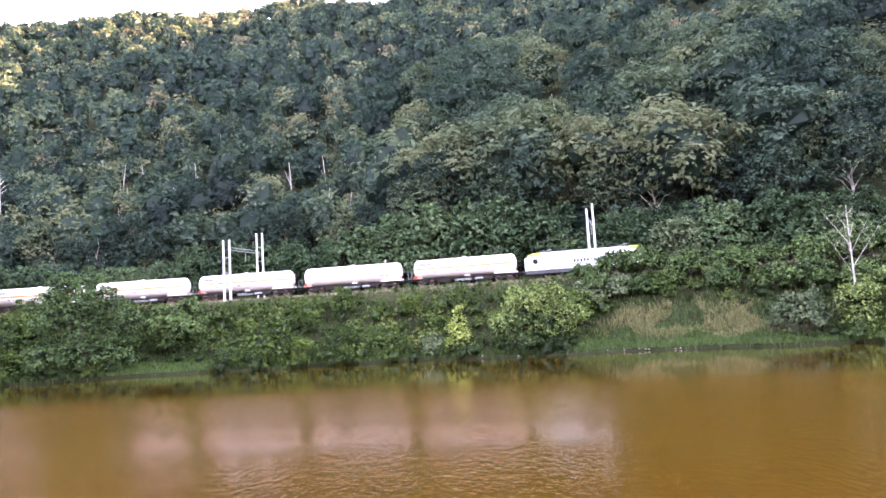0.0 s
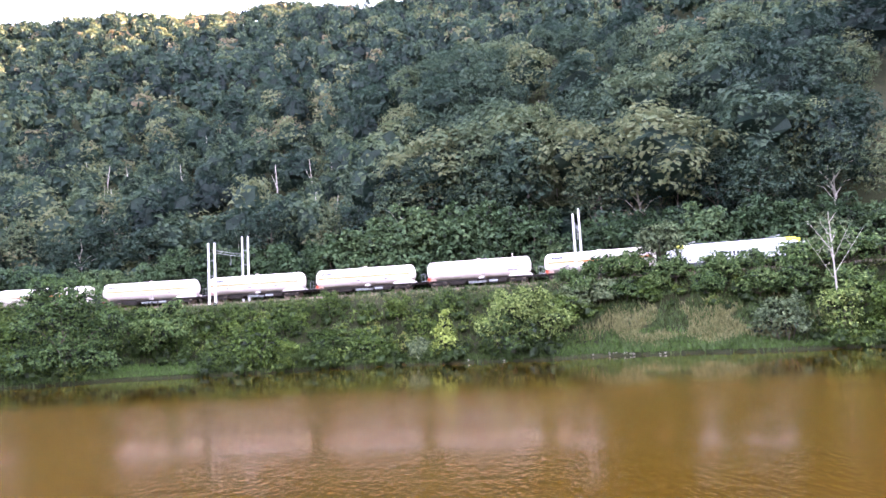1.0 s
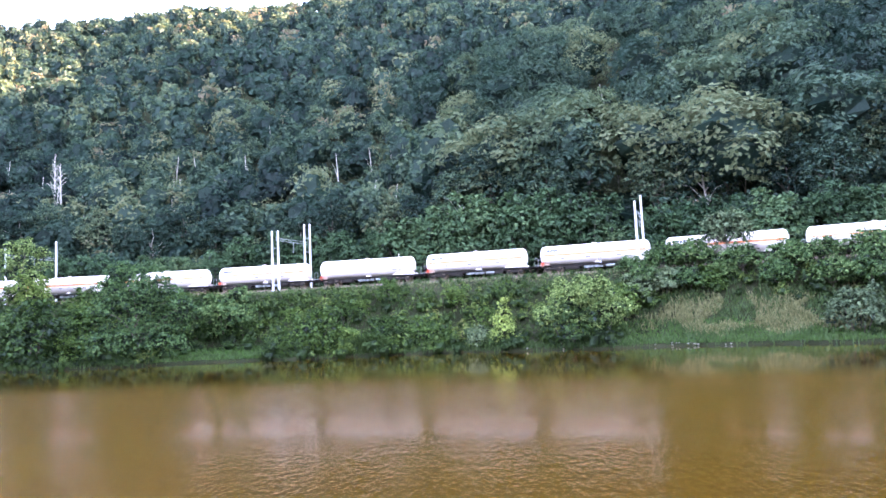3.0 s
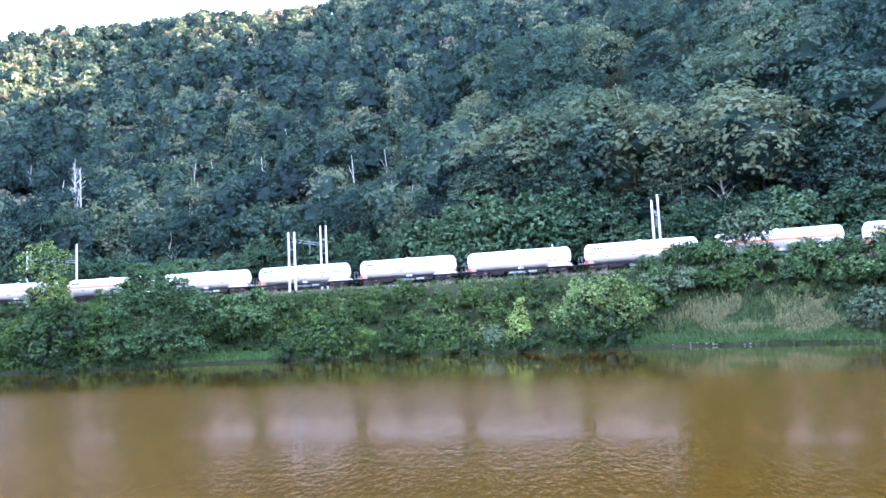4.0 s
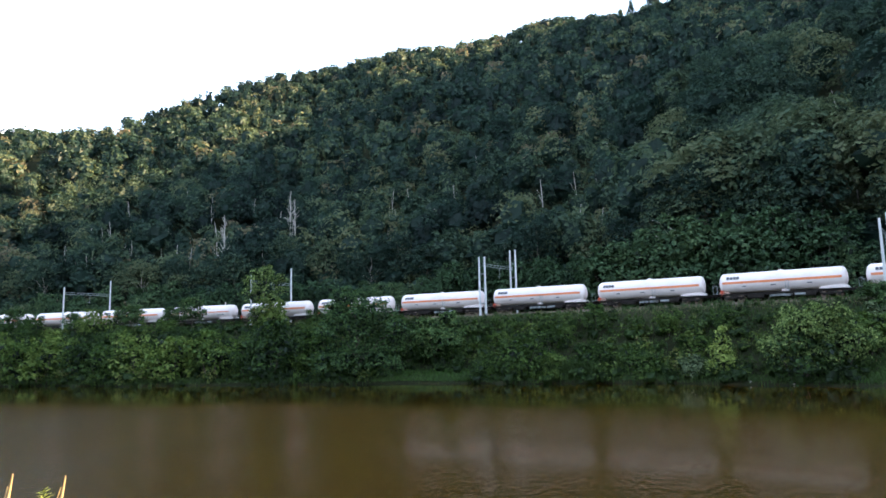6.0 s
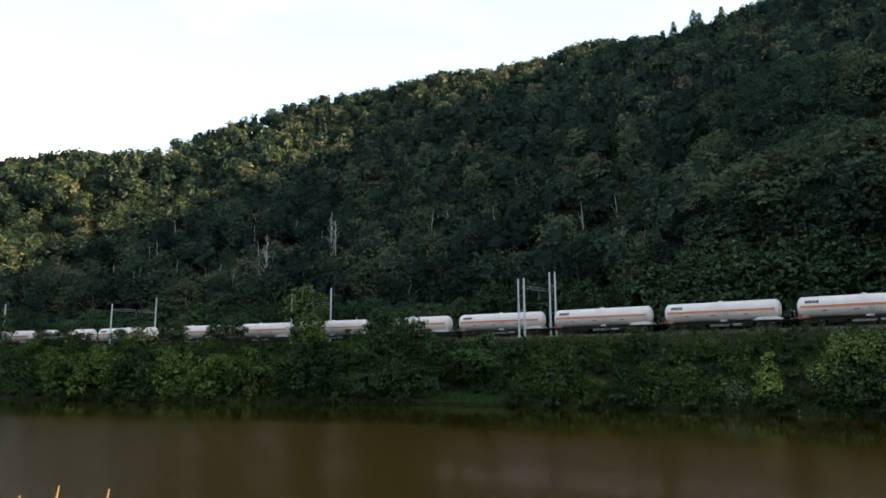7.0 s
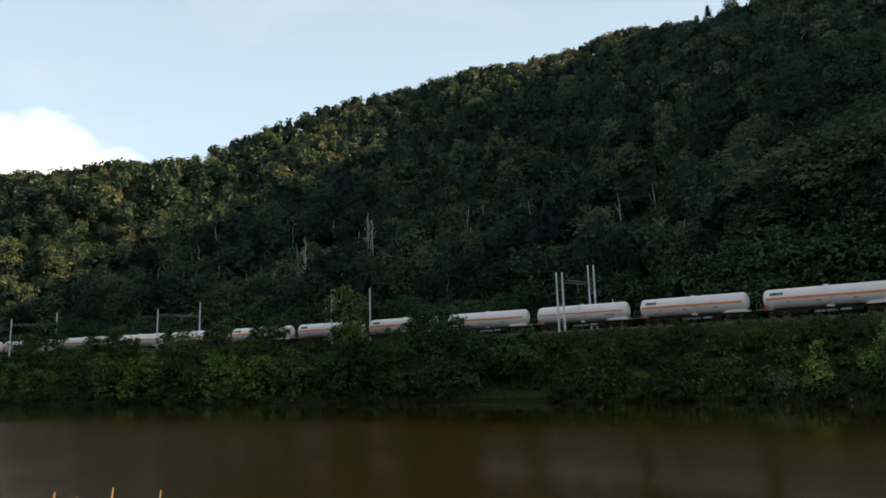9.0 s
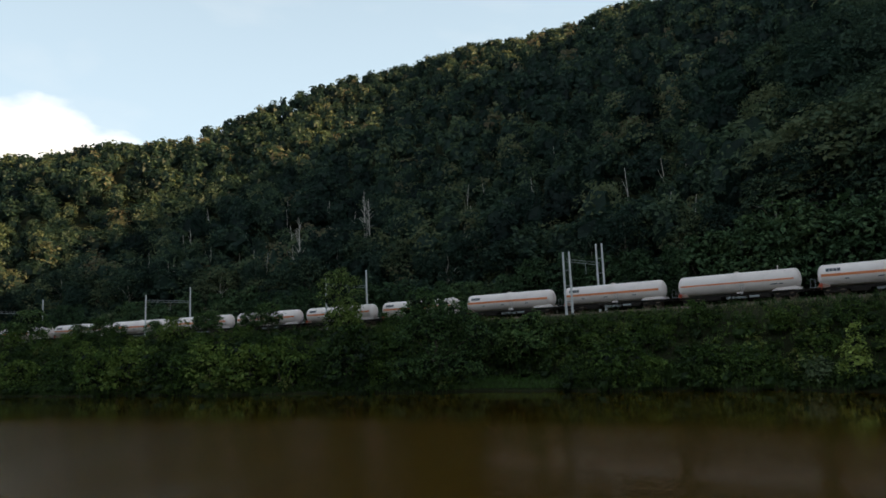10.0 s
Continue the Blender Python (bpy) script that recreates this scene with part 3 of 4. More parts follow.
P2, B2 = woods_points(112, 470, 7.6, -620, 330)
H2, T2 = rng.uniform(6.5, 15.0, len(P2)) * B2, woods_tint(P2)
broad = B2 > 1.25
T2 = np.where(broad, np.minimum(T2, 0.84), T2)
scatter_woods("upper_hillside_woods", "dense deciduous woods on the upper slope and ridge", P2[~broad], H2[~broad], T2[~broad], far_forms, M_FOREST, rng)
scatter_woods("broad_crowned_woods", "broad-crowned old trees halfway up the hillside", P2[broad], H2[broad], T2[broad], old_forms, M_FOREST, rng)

# ---- thicket between the line and the woods ----
def bush_form(k):
    g = np.random.default_rng(880 + k)
    lobes = bush_lobes(g, 1.0, 0.62, 7)
    # Shell at 0.4 of the tint: the thicket's inner shade as colour.
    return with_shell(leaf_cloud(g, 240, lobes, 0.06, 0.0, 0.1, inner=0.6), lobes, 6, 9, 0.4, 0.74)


thick_forms = [bush_form(k) for k in range(6)]
P3, B3 = woods_points(14, 37, 4.4, -330, 150, False)
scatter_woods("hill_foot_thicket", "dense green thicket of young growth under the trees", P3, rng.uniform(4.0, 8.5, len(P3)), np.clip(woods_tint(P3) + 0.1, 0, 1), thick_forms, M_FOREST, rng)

# ---- single trees at the foot of the hill ----
edge_label = "tall green deciduous tree at the foot of the hill"
edge_trees = [make_tree("tree", 100 + k, 12 + 1.1 * k, 4.2 + 0.35 * k, 0.25, 2800, M_TREE, M_PALE_BARK if k == 3 else M_BARK, edge_label, base=0.12, group="trees at the foot of the hill") for k in range(5)]
_k = 0
for x in np.arange(-215, 75, 6.3):
    px, pg = x + rng.uniform(-2, 2), rng.uniform(18, 27)
    py = float(track_y(px)) + pg
    src = edge_trees[_k % 5]
    if 12 < px < 30:
        continue
    (place if _k < 5 else repeat)(src, px, py, rng.uniform(0, 360), rng.uniform(0.7, 1.0) * float(tree_size(px, 20)) ** 0.6)
    _k += 1

lone = make_tree("tree", 131, 24, 7.6, 0.32, 6500, M_GREY, M_PALE_BARK, "large spreading tree with a pale bare trunk above the shrubs", base=0.30, thick=0.34, wild=0.2)
place(lone, *LONE, 40)

# a band of bright shrubs between the line and the woods
hedge_src = [make_shrub("shrub", 150 + k, 6.4 + 0.5 * k, 4.2, 0.23, 2900, M_HEDGE, "bright green leafy shrub behind the railway line", group="shrubs behind the line", droop=0.1) for k in range(4)]
_k = 0
for x in np.arange(-190, 80, 4.6):
    big = 1.0 + 0.45 * math.exp(-((x + 2) / 24) ** 2) + 0.25 * math.exp(-((x - 45) / 14) ** 2)
    px, pg = x + rng.uniform(-1.5, 1.5), rng.uniform(9.5, 15)
    (place if _k < 4 else repeat)(hedge_src[_k % 4], px, float(track_y(px)) + pg, rng.uniform(0, 360), rng.uniform(0.95, 1.35) * big)
    _k += 1


# bare dead trees standing out of the woods
def dead_tree(seed, h, spread, label, stems=1, thick=0.26, boughs=26):
    g = random.Random(seed)
    root = new("dead_tree")
    for k in range(stems):
        bm = NB()
        off = Vector((k * 1.7, 0, 0))
        tip = off + Vector((g.uniform(-0.8, 0.8), 0, h * (1 - 0.14 * k)))
        rod(bm, off + Vector((0, 0, -0.5)), off.lerp(tip, 0.5), thick, thick * 0.65, 7)
        rod(bm, off.lerp(tip, 0.5), tip, thick * 0.65, 0.03, 7)
        part("trunk", bm, M_PALE_BARK, root)
        for j in range(boughs):
            bm = NB()
            f = 0.35 + 0.62 * j / boughs
            o = off.lerp(tip, f)
            a = g.uniform(0, 2 * math.pi)
            ln = spread * (1.12 - f) * g.uniform(0.45, 0.9)
            e = o + Vector((math.cos(a) * ln, math.sin(a) * ln, ln * g.uniform(0.8, 1.7)))
            rod(bm, o, e, thick * 0.3, thick * 0.1, 4)
            for _ in range(3):
                b = o.lerp(e, g.uniform(0.3, 0.9))
                rod(bm, b, b + Vector((g.uniform(-1, 1), g.uniform(-1, 1), g.uniform(0.2, 1.2))) * ln * 0.4, thick * 0.14, thick * 0.05, 3)
            part("branch", bm, M_PALE_BARK, root)
    return tagged(root, label, "dead tree")


place(dead_tree(3, 20.5, 5.2, "bare grey dead tree standing in the woods", thick=0.3), -115.4, float(track_y(-115.4)) + 27)
place(dead_tree(5, 18, 3.2, "bare pale dead tree with two stems in the woods", 2), -111.6, float(track_y(-111.6)) + 51, 10)


def bare_trunks(n):
    """Slim pale trunks that show between the crowns of the lower woods."""
    bm = NB()
    g = random.Random(61)
    for k in range(n):
        x = g.uniform(-190, 70)
        y = float(track_y(x)) + g.uniform(24, 80)
        z = float(ground_z(x, y))
        h = g.uniform(7, 12)
        bend = Vector((x + g.uniform(-0.5, 0.5), y, z + h * 0.5))
        tip = Vector((bend.x + g.uniform(-0.8, 0.8), y + g.uniform(-0.5, 0.5), z + h))
        rod(bm, (x, y, z - 0.4), bend, 0.15, 0.11, 6)
        rod(bm, bend, tip, 0.11, 0.05, 6)
        rod(bm, bend, bend.lerp(tip, 0.6) + Vector((g.choice((-1, 1)) * g.uniform(0.5, 1.2), 0, 0)), 0.06, 0.03, 5)
    me = bpy.data.meshes.new("bare_trunks")
    bm.to_mesh(me)
    bm.free()
    me.materials.append(M_PALE_BARK)
    return tagged(new("bare_trunks", me), "slim pale bare trunks among the crowns of the woods", "tree trunks", kind="stuff")


bare_trunks(90)


def conifer(seed, h):
    """A narrow pine: a mast with whorls of drooping boughs of needle sprays."""
    g = np.random.default_rng(seed)
    root = new("conifer")
    bm = NB()
    rod(bm, (0, 0, -0.5), (0, 0, h), 0.2, 0.03, 6)
    part("trunk", bm, M_BARK, root)
    lobes = []
    for k in range(9):
        f = k / 9
        for j in range(4):
            a = j * 1.57 + k * 0.8 + g.uniform(-0.3, 0.3)
            q = h * 0.20 * (1 - f) * g.uniform(0.5, 1.0)
            lobes.append(((q * math.cos(a), q * math.sin(a), h * (0.28 + 0.7 * f)), (h * 0.07 * (1.3 - f), h * 0.07 * (1.3 - f), h * 0.045)))
    mesh_object("crown", leaf_cloud(g, 1800, lobes, 0.42, 0.0, 0.3, inner=0.3), quads(1800), M_TREE, root)
    return tagged(root, "dark narrow pine standing on the ridge", "conifer", "pines on the ridge")


def skyline(bearing):
    """The place on the ridge that stands highest against the sky, seen from the near bank."""
    r = np.arange(250, 700, 4.0)
    x, y = -math.sin(radians(bearing)) * r, math.cos(radians(bearing)) * r
    k = int(np.argmax((ground_z(x, y) + 8 - EYE) / r))
    return float(x[k]), float(y[k])


for k, (bearing, h) in enumerate(((5.0, 17), (4.1, 22), (2.5, 25), (2.1, 21), (0.4, 18), (7.4, 13))):
    place(conifer(300 + k, h), *skyline(bearing))


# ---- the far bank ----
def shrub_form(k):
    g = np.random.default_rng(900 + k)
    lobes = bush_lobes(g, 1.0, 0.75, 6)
    # Shell at 0.3 of the tint paints shaded gaps into each bush.
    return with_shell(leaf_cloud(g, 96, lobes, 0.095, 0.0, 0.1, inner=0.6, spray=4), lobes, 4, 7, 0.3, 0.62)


under_forms = [shrub_form(k) for k in range(8)]
pts, hts = [], []
x = -215.0
while x < 62:
    gap = float(bank_gap(x))
    v = 0.3
    while v < gap - 6.0:
        px, pv = x + rng.uniform(-1, 1), v + rng.uniform(-0.8, 0.8)
        lawn = (-43 < px < -30 and pv < 4.5) or (15 < px + 3 * math.sin(pv) < 41 and pv < 11 + 2.2 * math.sin(px * 0.8) + 1.2 * math.sin(px * 2.1)) or (3.5 < px < 6 and pv < 5)
        if not lawn and rng.random() < 0.98:
            pts.append((px, float(track_y(px)) - gap + pv, 0))
            hts.append(rng.uniform(1.1, 2.8) * (1 - 0.62 * float(step(gap - 13, gap - 7.5, pv))))
        v += 1.85
    x += 1.95
pts = np.array(pts)
pts[:, 2] = ground_z(pts[:, 0], pts[:, 1]) - 0.2
_t = np.clip(np.array([noise.noise(Vector((a * 0.08, b * 0.08, 0))) for a, b, _ in pts]) * 0.6 + 0.42 + rng.normal(0, 0.22, len(pts)), 0, 1)
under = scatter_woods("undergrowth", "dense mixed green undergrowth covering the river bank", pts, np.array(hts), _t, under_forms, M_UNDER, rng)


def blades(name, label, n, where, height, mat, width=0.05, lean=0.35):
    """A sward of bent blades, two faces each."""
    vs, ts = [], []
    for _ in range(n):
        x, y = where()
        z = float(ground_z(x, y)) - 0.03
        h = height * rng.uniform(0.5, 1.25)
        a = rng.uniform(0, 2 * math.pi)
        s = np.array([math.cos(a), math.sin(a), 0]) * width
        d = np.array([rng.normal() * lean, rng.normal() * lean, 0]) * h
        o = np.array([x, y, z])
        m = o + d * 0.35 + np.array([0, 0, h * 0.6])
        e = o + d + np.array([0, 0, h])
        vs += [o - s, o + s, m + s * 0.8, m - s * 0.8, m - s * 0.8, m + s * 0.8, e + s * 0.15, e - s * 0.15]
        ts += [min(1, max(0, 0.45 + 0.25 * noise.noise(Vector((x * 0.2, y * 0.2, 1))) + rng.normal() * 0.15))] * 8
    return tagged(mesh_object(name, np.array(vs), quads(len(vs) // 4), mat, tint=ts), label, "grass", kind="stuff")


def on_bank(x0, x1, v0, v1):
    def where():
        x = rng.uniform(x0, x1)
        return x, float(track_y(x)) - float(bank_gap(x)) + rng.uniform(v0, v1)
    return where


blades("bank_grass", "green grass along the water's edge", 16000, on_bank(-215, 62, -0.1, 3.0), 0.6, M_GRASS, 0.06)
blades("lawn_grass", "bright green short grass patch at the water", 5000, on_bank(-44, -29, 0.3, 6.0), 0.35, M_LAWN, 0.07)
blades("terrace_grass", "short green grass on the low terrace by the water", 6000, on_bank(12, 45, 0.4, 8), 0.35, M_LAWN, 0.07)
def patchy(where, seed, keep=0.0):
    """Thins a sward into uneven patches."""
    def inner():
        while True:
            x, y = where()
            if noise.noise(Vector((x * 0.22, y * 0.35, seed))) > keep:
                return x, y
    return inner


def terrace():
    x = rng.uniform(21.5, 43) + rng.normal() * 2.2
    return x, float(track_y(x)) - float(bank_gap(x)) + rng.uniform(5.6, 10.8) + rng.normal() * 1.1 + 0.8 * math.sin(x * 0.9)


blades("dry_grass", "patches of dry yellowish grass on the bank terrace", 5000, patchy(terrace, 4.0, -0.08), 0.7, M_DRY, 0.06)
blades("rank_grass", "rank green grass between the dry patches", 7000, patchy(on_bank(14, 60, 3.0, 15), 9.0, 0.0), 0.6, M_GRASS, 0.06)
blades("slope_grass", "rank green grass on the bank slope between shrubs", 14000, on_bank(-120, 62, 2.5, 21.5), 0.75, M_GRASS, 0.06)
blades("reeds", "tufts of tall reeds at the water's edge", 900, on_bank(-19, -13, 0.3, 2.2), 2.0, M_GRASS, 0.08, 0.22)


def on_line(x0, x1, g0, g1):
    def where():
        x = rng.uniform(x0, x1)
        return x, float(track_y(x)) + rng.uniform(g0, g1)
    return where


blades("embankment_grass", "dry grass on the shoulder of the embankment", 9000, on_line(-200, 60, -8.0, -4.6), 0.16, M_DRY, 0.06)

# pale stones along the edge of the terrace
for k in range(16):
    px = rng.uniform(18, 27) if k < 13 else rng.uniform(2, 9)
    bm = NB()
    bmesh.ops.create_icosphere(bm, subdivisions=1, radius=rng.uniform(0.09, 0.19))
    for v in bm.verts:
        v.co *= rng.uniform(0.75, 1.2)
        v.co.z *= 0.7
    me = bpy.data.meshes.new("stone")
    bm.to_mesh(me)
    bm.free()
    me.materials.append(M_STONE)
    py = float(track_y(px)) - float(bank_gap(px)) + rng.uniform(-0.1, 0.5)
    st = new("stone", me)
    st.matrix_basis = pose(px, py, max(0.05, float(ground_z(px, py))), 0, 0, rng.uniform(0, 360))
    tagged(st, "pale rounded stone at the water's edge", "stone", "stones at the water")


def bank_at(x, v):
    return x, float(track_y(x)) - float(bank_gap(x)) + v


# large trees and bushes of the bank, one by one
big = make_tree("tree", 201, 12.5, 6.8, 0.21, 12000, M_COOL, M_BARK, "broad dark green tree leaning over the water's edge", base=0.02, thick=0.3, droop=0.15, lobes=skirted(tree_lobes(np.random.default_rng(201), 12.5, 6.8, 0.1, wild=0.8), 12.5, 7.0))
place(big, *bank_at(-47.5, 4.0), 20)
side_bush = make_shrub("shrub", 202, 6.6, 4.6, 0.24, 3600, M_COOL, "dense dark green bush beside the broad tree", droop=0.35)
place(side_bush, *bank_at(-37.5, 8.5), 0)
ctree = make_tree("tree", 203, 12.2, 4.0, 0.22, 4200, M_MID, M_BARK, "slender green tree in front of the catenary mast", base=0.03, thick=0.2, lobes=skirted(tree_lobes(np.random.default_rng(203), 12.2, 3.7, 0.1, wild=0.7), 12.2, 3.4))
place(ctree, -78.5, float(track_y(-78.5)) - 8, 60)
cone_lobes = [((0.2 * math.cos(2.4 * k) * (7 - k) * 0.75, 0.2 * math.sin(2.4 * k) * (7 - k) * 0.75, 0.75 + 0.62 * k), (1.25 - 0.13 * k, 1.25 - 0.13 * k, 0.85)) for k in range(8)]
cone = make_shrub("shrub", 204, 6.6, 2.1, 0.18, 1900, M_LIGHT, "upright yellow-green young bush on the river bank", lobes=cone_lobes)
place(cone, *bank_at(1.4, 2.2), 0)
grey = make_shrub("shrub", 205, 2.6, 2.0, 0.2, 900, M_GREY, "low grey-green willow shrub beside the young bush")
place(grey, *bank_at(-1.6, 2.0), 0)
wide = make_shrub("shrub", 206, 7.3, 4.6, 0.17, 7800, M_MID, "large rounded yellow-green bush, lit tips put into its leaf colour", droop=0.2)
place(wide, *bank_at(9.6, 4.0), 100)
wide2 = make_shrub("shrub", 207, 6.8, 4.3, 0.18, 5600, M_MID, "large rounded green bush on the bank", droop=0.2)
place(wide2, *bank_at(13.5, 6.0), 30)
dark = make_tree("tree", 208, 4.6, 3.5, 0.24, 2600, M_COOL, M_BARK, "low dark green tree in front of the railway line", base=0.05, thick=0.22, group="trees in front of the line", wild=1.0)
place(dark, *bank_at(24.0, 17.0), 0, 0.82)
sprawl = make_tree("tree", 218, 5.2, 3.2, 0.24, 2200, M_COOL, M_BARK, "low leafy green tree in front of the railway line", base=0.04, thick=0.18, group="trees in front of the line", wild=1.0)
place(sprawl, *bank_at(28.0, 17.0), 70, 0.8)
for k, (x, v, s) in enumerate(((33.0, 16.5, 0.85), (38.0, 16.0, 0.95), (42.5, 17.0, 0.75), (47.5, 16.0, 1.05), (53.0, 15.5, 1.2), (59.5, 15.5, 1.25), (26.0, 13.0, 0.7), (30.0, 14.0, 0.6), (35.5, 13.5, 0.75),
                               (41.0, 12.5, 0.85), (45.0, 12.0, 0.9), (50.0, 10.5, 1.0), (21.0, 13.0, 0.75), (19.5, 16.0, 0.6), (56.0, 9.0, 1.1))):
    repeat(sprawl if k % 3 else dark, *bank_at(x, v), rng.uniform(0, 360), s * 0.85)
tall = make_tree("tree", 209, 7.4, 3.2, 0.25, 1900, M_GREY, M_BARK, "pale grey-green tree rising above the passing train", base=0.25, thick=0.16)
place(tall, 32.0, float(track_y(32.0)) - 6.3, 0)
for x, v, h, r, lab, mat in ((45.5, 4.0, 6.5, 2.6, "upright pale green bush at the water", M_MID), (39.5, 4.0, 5.2, 3.6, "grey-green bush at the water", M_GREY),
                             (51.0, 4.0, 5.6, 3.4, "green bush at the water", M_SHRUB), (17.0, 8.5, 4.4, 2.2, "bushy green shrub on the bank", M_SHRUB),
                             (19.5, 11.0, 3.6, 2.4, "grey-green shrub beside the dry grass", M_GREY), (23.0, 12.8, 3.0, 2.3, "low grey-green shrub above the dry grass", M_GREY), (28.0, 13.0, 2.8, 2.6, "low green shrub above the dry grass", M_SHRUB)):
    place(make_shrub("shrub", int(x * 10), h, r, 0.2, 2000, mat, lab), *bank_at(x, v), 0)

bank_src = [make_shrub("shrub", 230 + k, 3.6 + 0.5 * k, 2.5 + 0.3 * k, 0.23, 1300, M_SHRUB, "leafy green shrub on the river bank", group="shrubs of the bank", droop=0.1) for k in range(5)]
_k = 0
for x in np.arange(-205, 12, 3.9):
    for row in (0, 1):
        px = x + rng.uniform(-1.5, 1.5)
        gap = float(bank_gap(px))
        pv = rng.uniform(1.4, 4.6) if row == 0 else rng.uniform(8, gap - 10.5)
        if (row == 0 and (-45 < px < -28 or -4 < px < 8)) or rng.random() < 0.12:
            continue
        s = rng.uniform(0.6, 1.1) * (1.35 if px < -55 else 0.95) * (0.72 if row else 1)
        (place if _k < 5 else repeat)(bank_src[_k % 5], *bank_at(px, pv), rng.uniform(0, 360), s)
        _k += 1

# trees that stand before the train farther along
far_src = make_tree("tree", 260, 9.5, 3.8, 0.3, 2200, M_COOL, M_BARK, "small dark green tree beside the line", base=0.05, thick=0.18, wild=1.0, group="small trees beside the line")
place(far_src, -111.0, float(track_y(-111)) - 8.5, 0, 0.6)
for x, g, s in ((-95.5, -8.5, 0.68), (-100.5, -8.0, 0.5), (-113.5, -7.5, 0.55), (-125, -10, 0.5), (-143, -8, 0.62), (-148, -9, 0.5), (-164, -8.5, 0.95), (-169, -10, 0.7), (-190, -8, 0.8), (-62, -9, 0.5), (-204, -9, 0.9)):
    repeat(far_src, x, float(track_y(x)) + g, rng.uniform(0, 360), s)

# thin birch with bare white upper branches
birch = dead_tree(11, 12.5, 6.2, "thin white birch with bare upper branches and sparse leaves", thick=0.13, boughs=9)
place(birch, *bank_at(47.5, 8.5), 0)
g_b = np.random.default_rng(77)
mesh_object("foliage", leaf_cloud(g_b, 260, [((0, 0, 9.5), (2.3, 2.3, 2.6))], 0.2), quads(260), M_GREY, birch)


# ---- catenary masts ----
def catenary_portal(x, twin, far_dx=2.9):
    """Two concrete masts either side of the line, joined by a steel beam; twin masts are paired posts with rungs."""
    root = new("catenary_portal")
    yn = float(track_y(x)) - 4.0
    xf = x + far_dx
    yf = float(track_y(xf)) + 6.0
    zn, zf = float(ground_z(x, yn)), float(ground_z(xf, yf))
    for px, py, z0, z1 in ((x, yn, zn, 19.8), (xf, yf, zf, 21.9)):
        for dx in ((0, 1.0) if twin else (0,)):
            bm = NB()
            rod(bm, (px + dx, py, z0 - 0.5), (px + dx, py, z1), 0.20, 0.145, 12)
            part("mast", bm, M_CONCRETE, root, "pale concrete mast")
        if twin:
            for z in np.arange(z0 + 2.2, z1 - 1.5, 2.5):
                bm = NB()
                box(bm, px + 0.1, px + 0.9, py - 0.05, py + 0.05, z - 0.07, z + 0.07)
                part("rung", bm, M_STEEL, root)
    a, b = Vector((x + (0.5 if twin else 0), yn, 18.45)), Vector((xf + (0.5 if twin else 0), yf, 18.45))
    bm = NB()
    for dz in (-0.22, 0.22):
        rod(bm, a + Vector((0, 0, dz)), b + Vector((0, 0, dz)), 0.045, None, 6)
    for k in range(9):
        rod(bm, a.lerp(b, k / 9) + Vector((0, 0, -0.22)), a.lerp(b, (k + 1) / 9) + Vector((0, 0, 0.22)), 0.025, None, 4)
    part("beam", bm, M_STEEL, root, "grey lattice steel beam")
    bm = NB()
    m = a.lerp(b, 0.55)
    rod(bm, m + Vector((0, 0, -0.2)), m + Vector((0, 0, -2.0)), 0.04, None, 6)
    rod(bm, m + Vector((0, 0, -1.9)), m + Vector((0.1, -1.2, -1.7)), 0.03, None, 6)
    part("bracket", bm, M_STEEL, root)
    return tagged(root, "pale concrete catenary masts joined by a steel beam over the line", "catenary mast", "catenary masts along the line")


for x, twin in ((21.4, False), (-35.7, True), (-84.8, False), (-133.9, False), (-181.9, False), (-230, False)):
    catenary_portal(x, twin)


# ---- the train ----
def bogie(parent, x):
    root_bm = NB()
    for y in (-1.0, 1.0):
        box(root_bm, x - 1.35, x + 1.35, y - 0.09, y + 0.09, 0.5, 0.78, 0.03)
        for dx in (-0.9, 0.9):
            box(root_bm, x + dx - 0.2, x + dx + 0.2, y - 0.12, y + 0.12, 0.32, 0.62, 0.03)
    box(root_bm, x - 0.3, x + 0.3, -1.0, 1.0, 0.5, 0.86)
    b = part("bogie", root_bm, M_UNDERFRAME, parent)
    for dx in (-0.9, 0.9):
        bm = NB()
        for y in (-0.75, 0.75):
            rod(bm, (x + dx, y - 0.065, 0.46), (x + dx, y + 0.065, 0.46), 0.46, None, 20)
        rod(bm, (x + dx, -0.75, 0.46), (x + dx, 0.75, 0.46), 0.08, None, 8)
        part("wheelset", bm, M_RAIL, b)


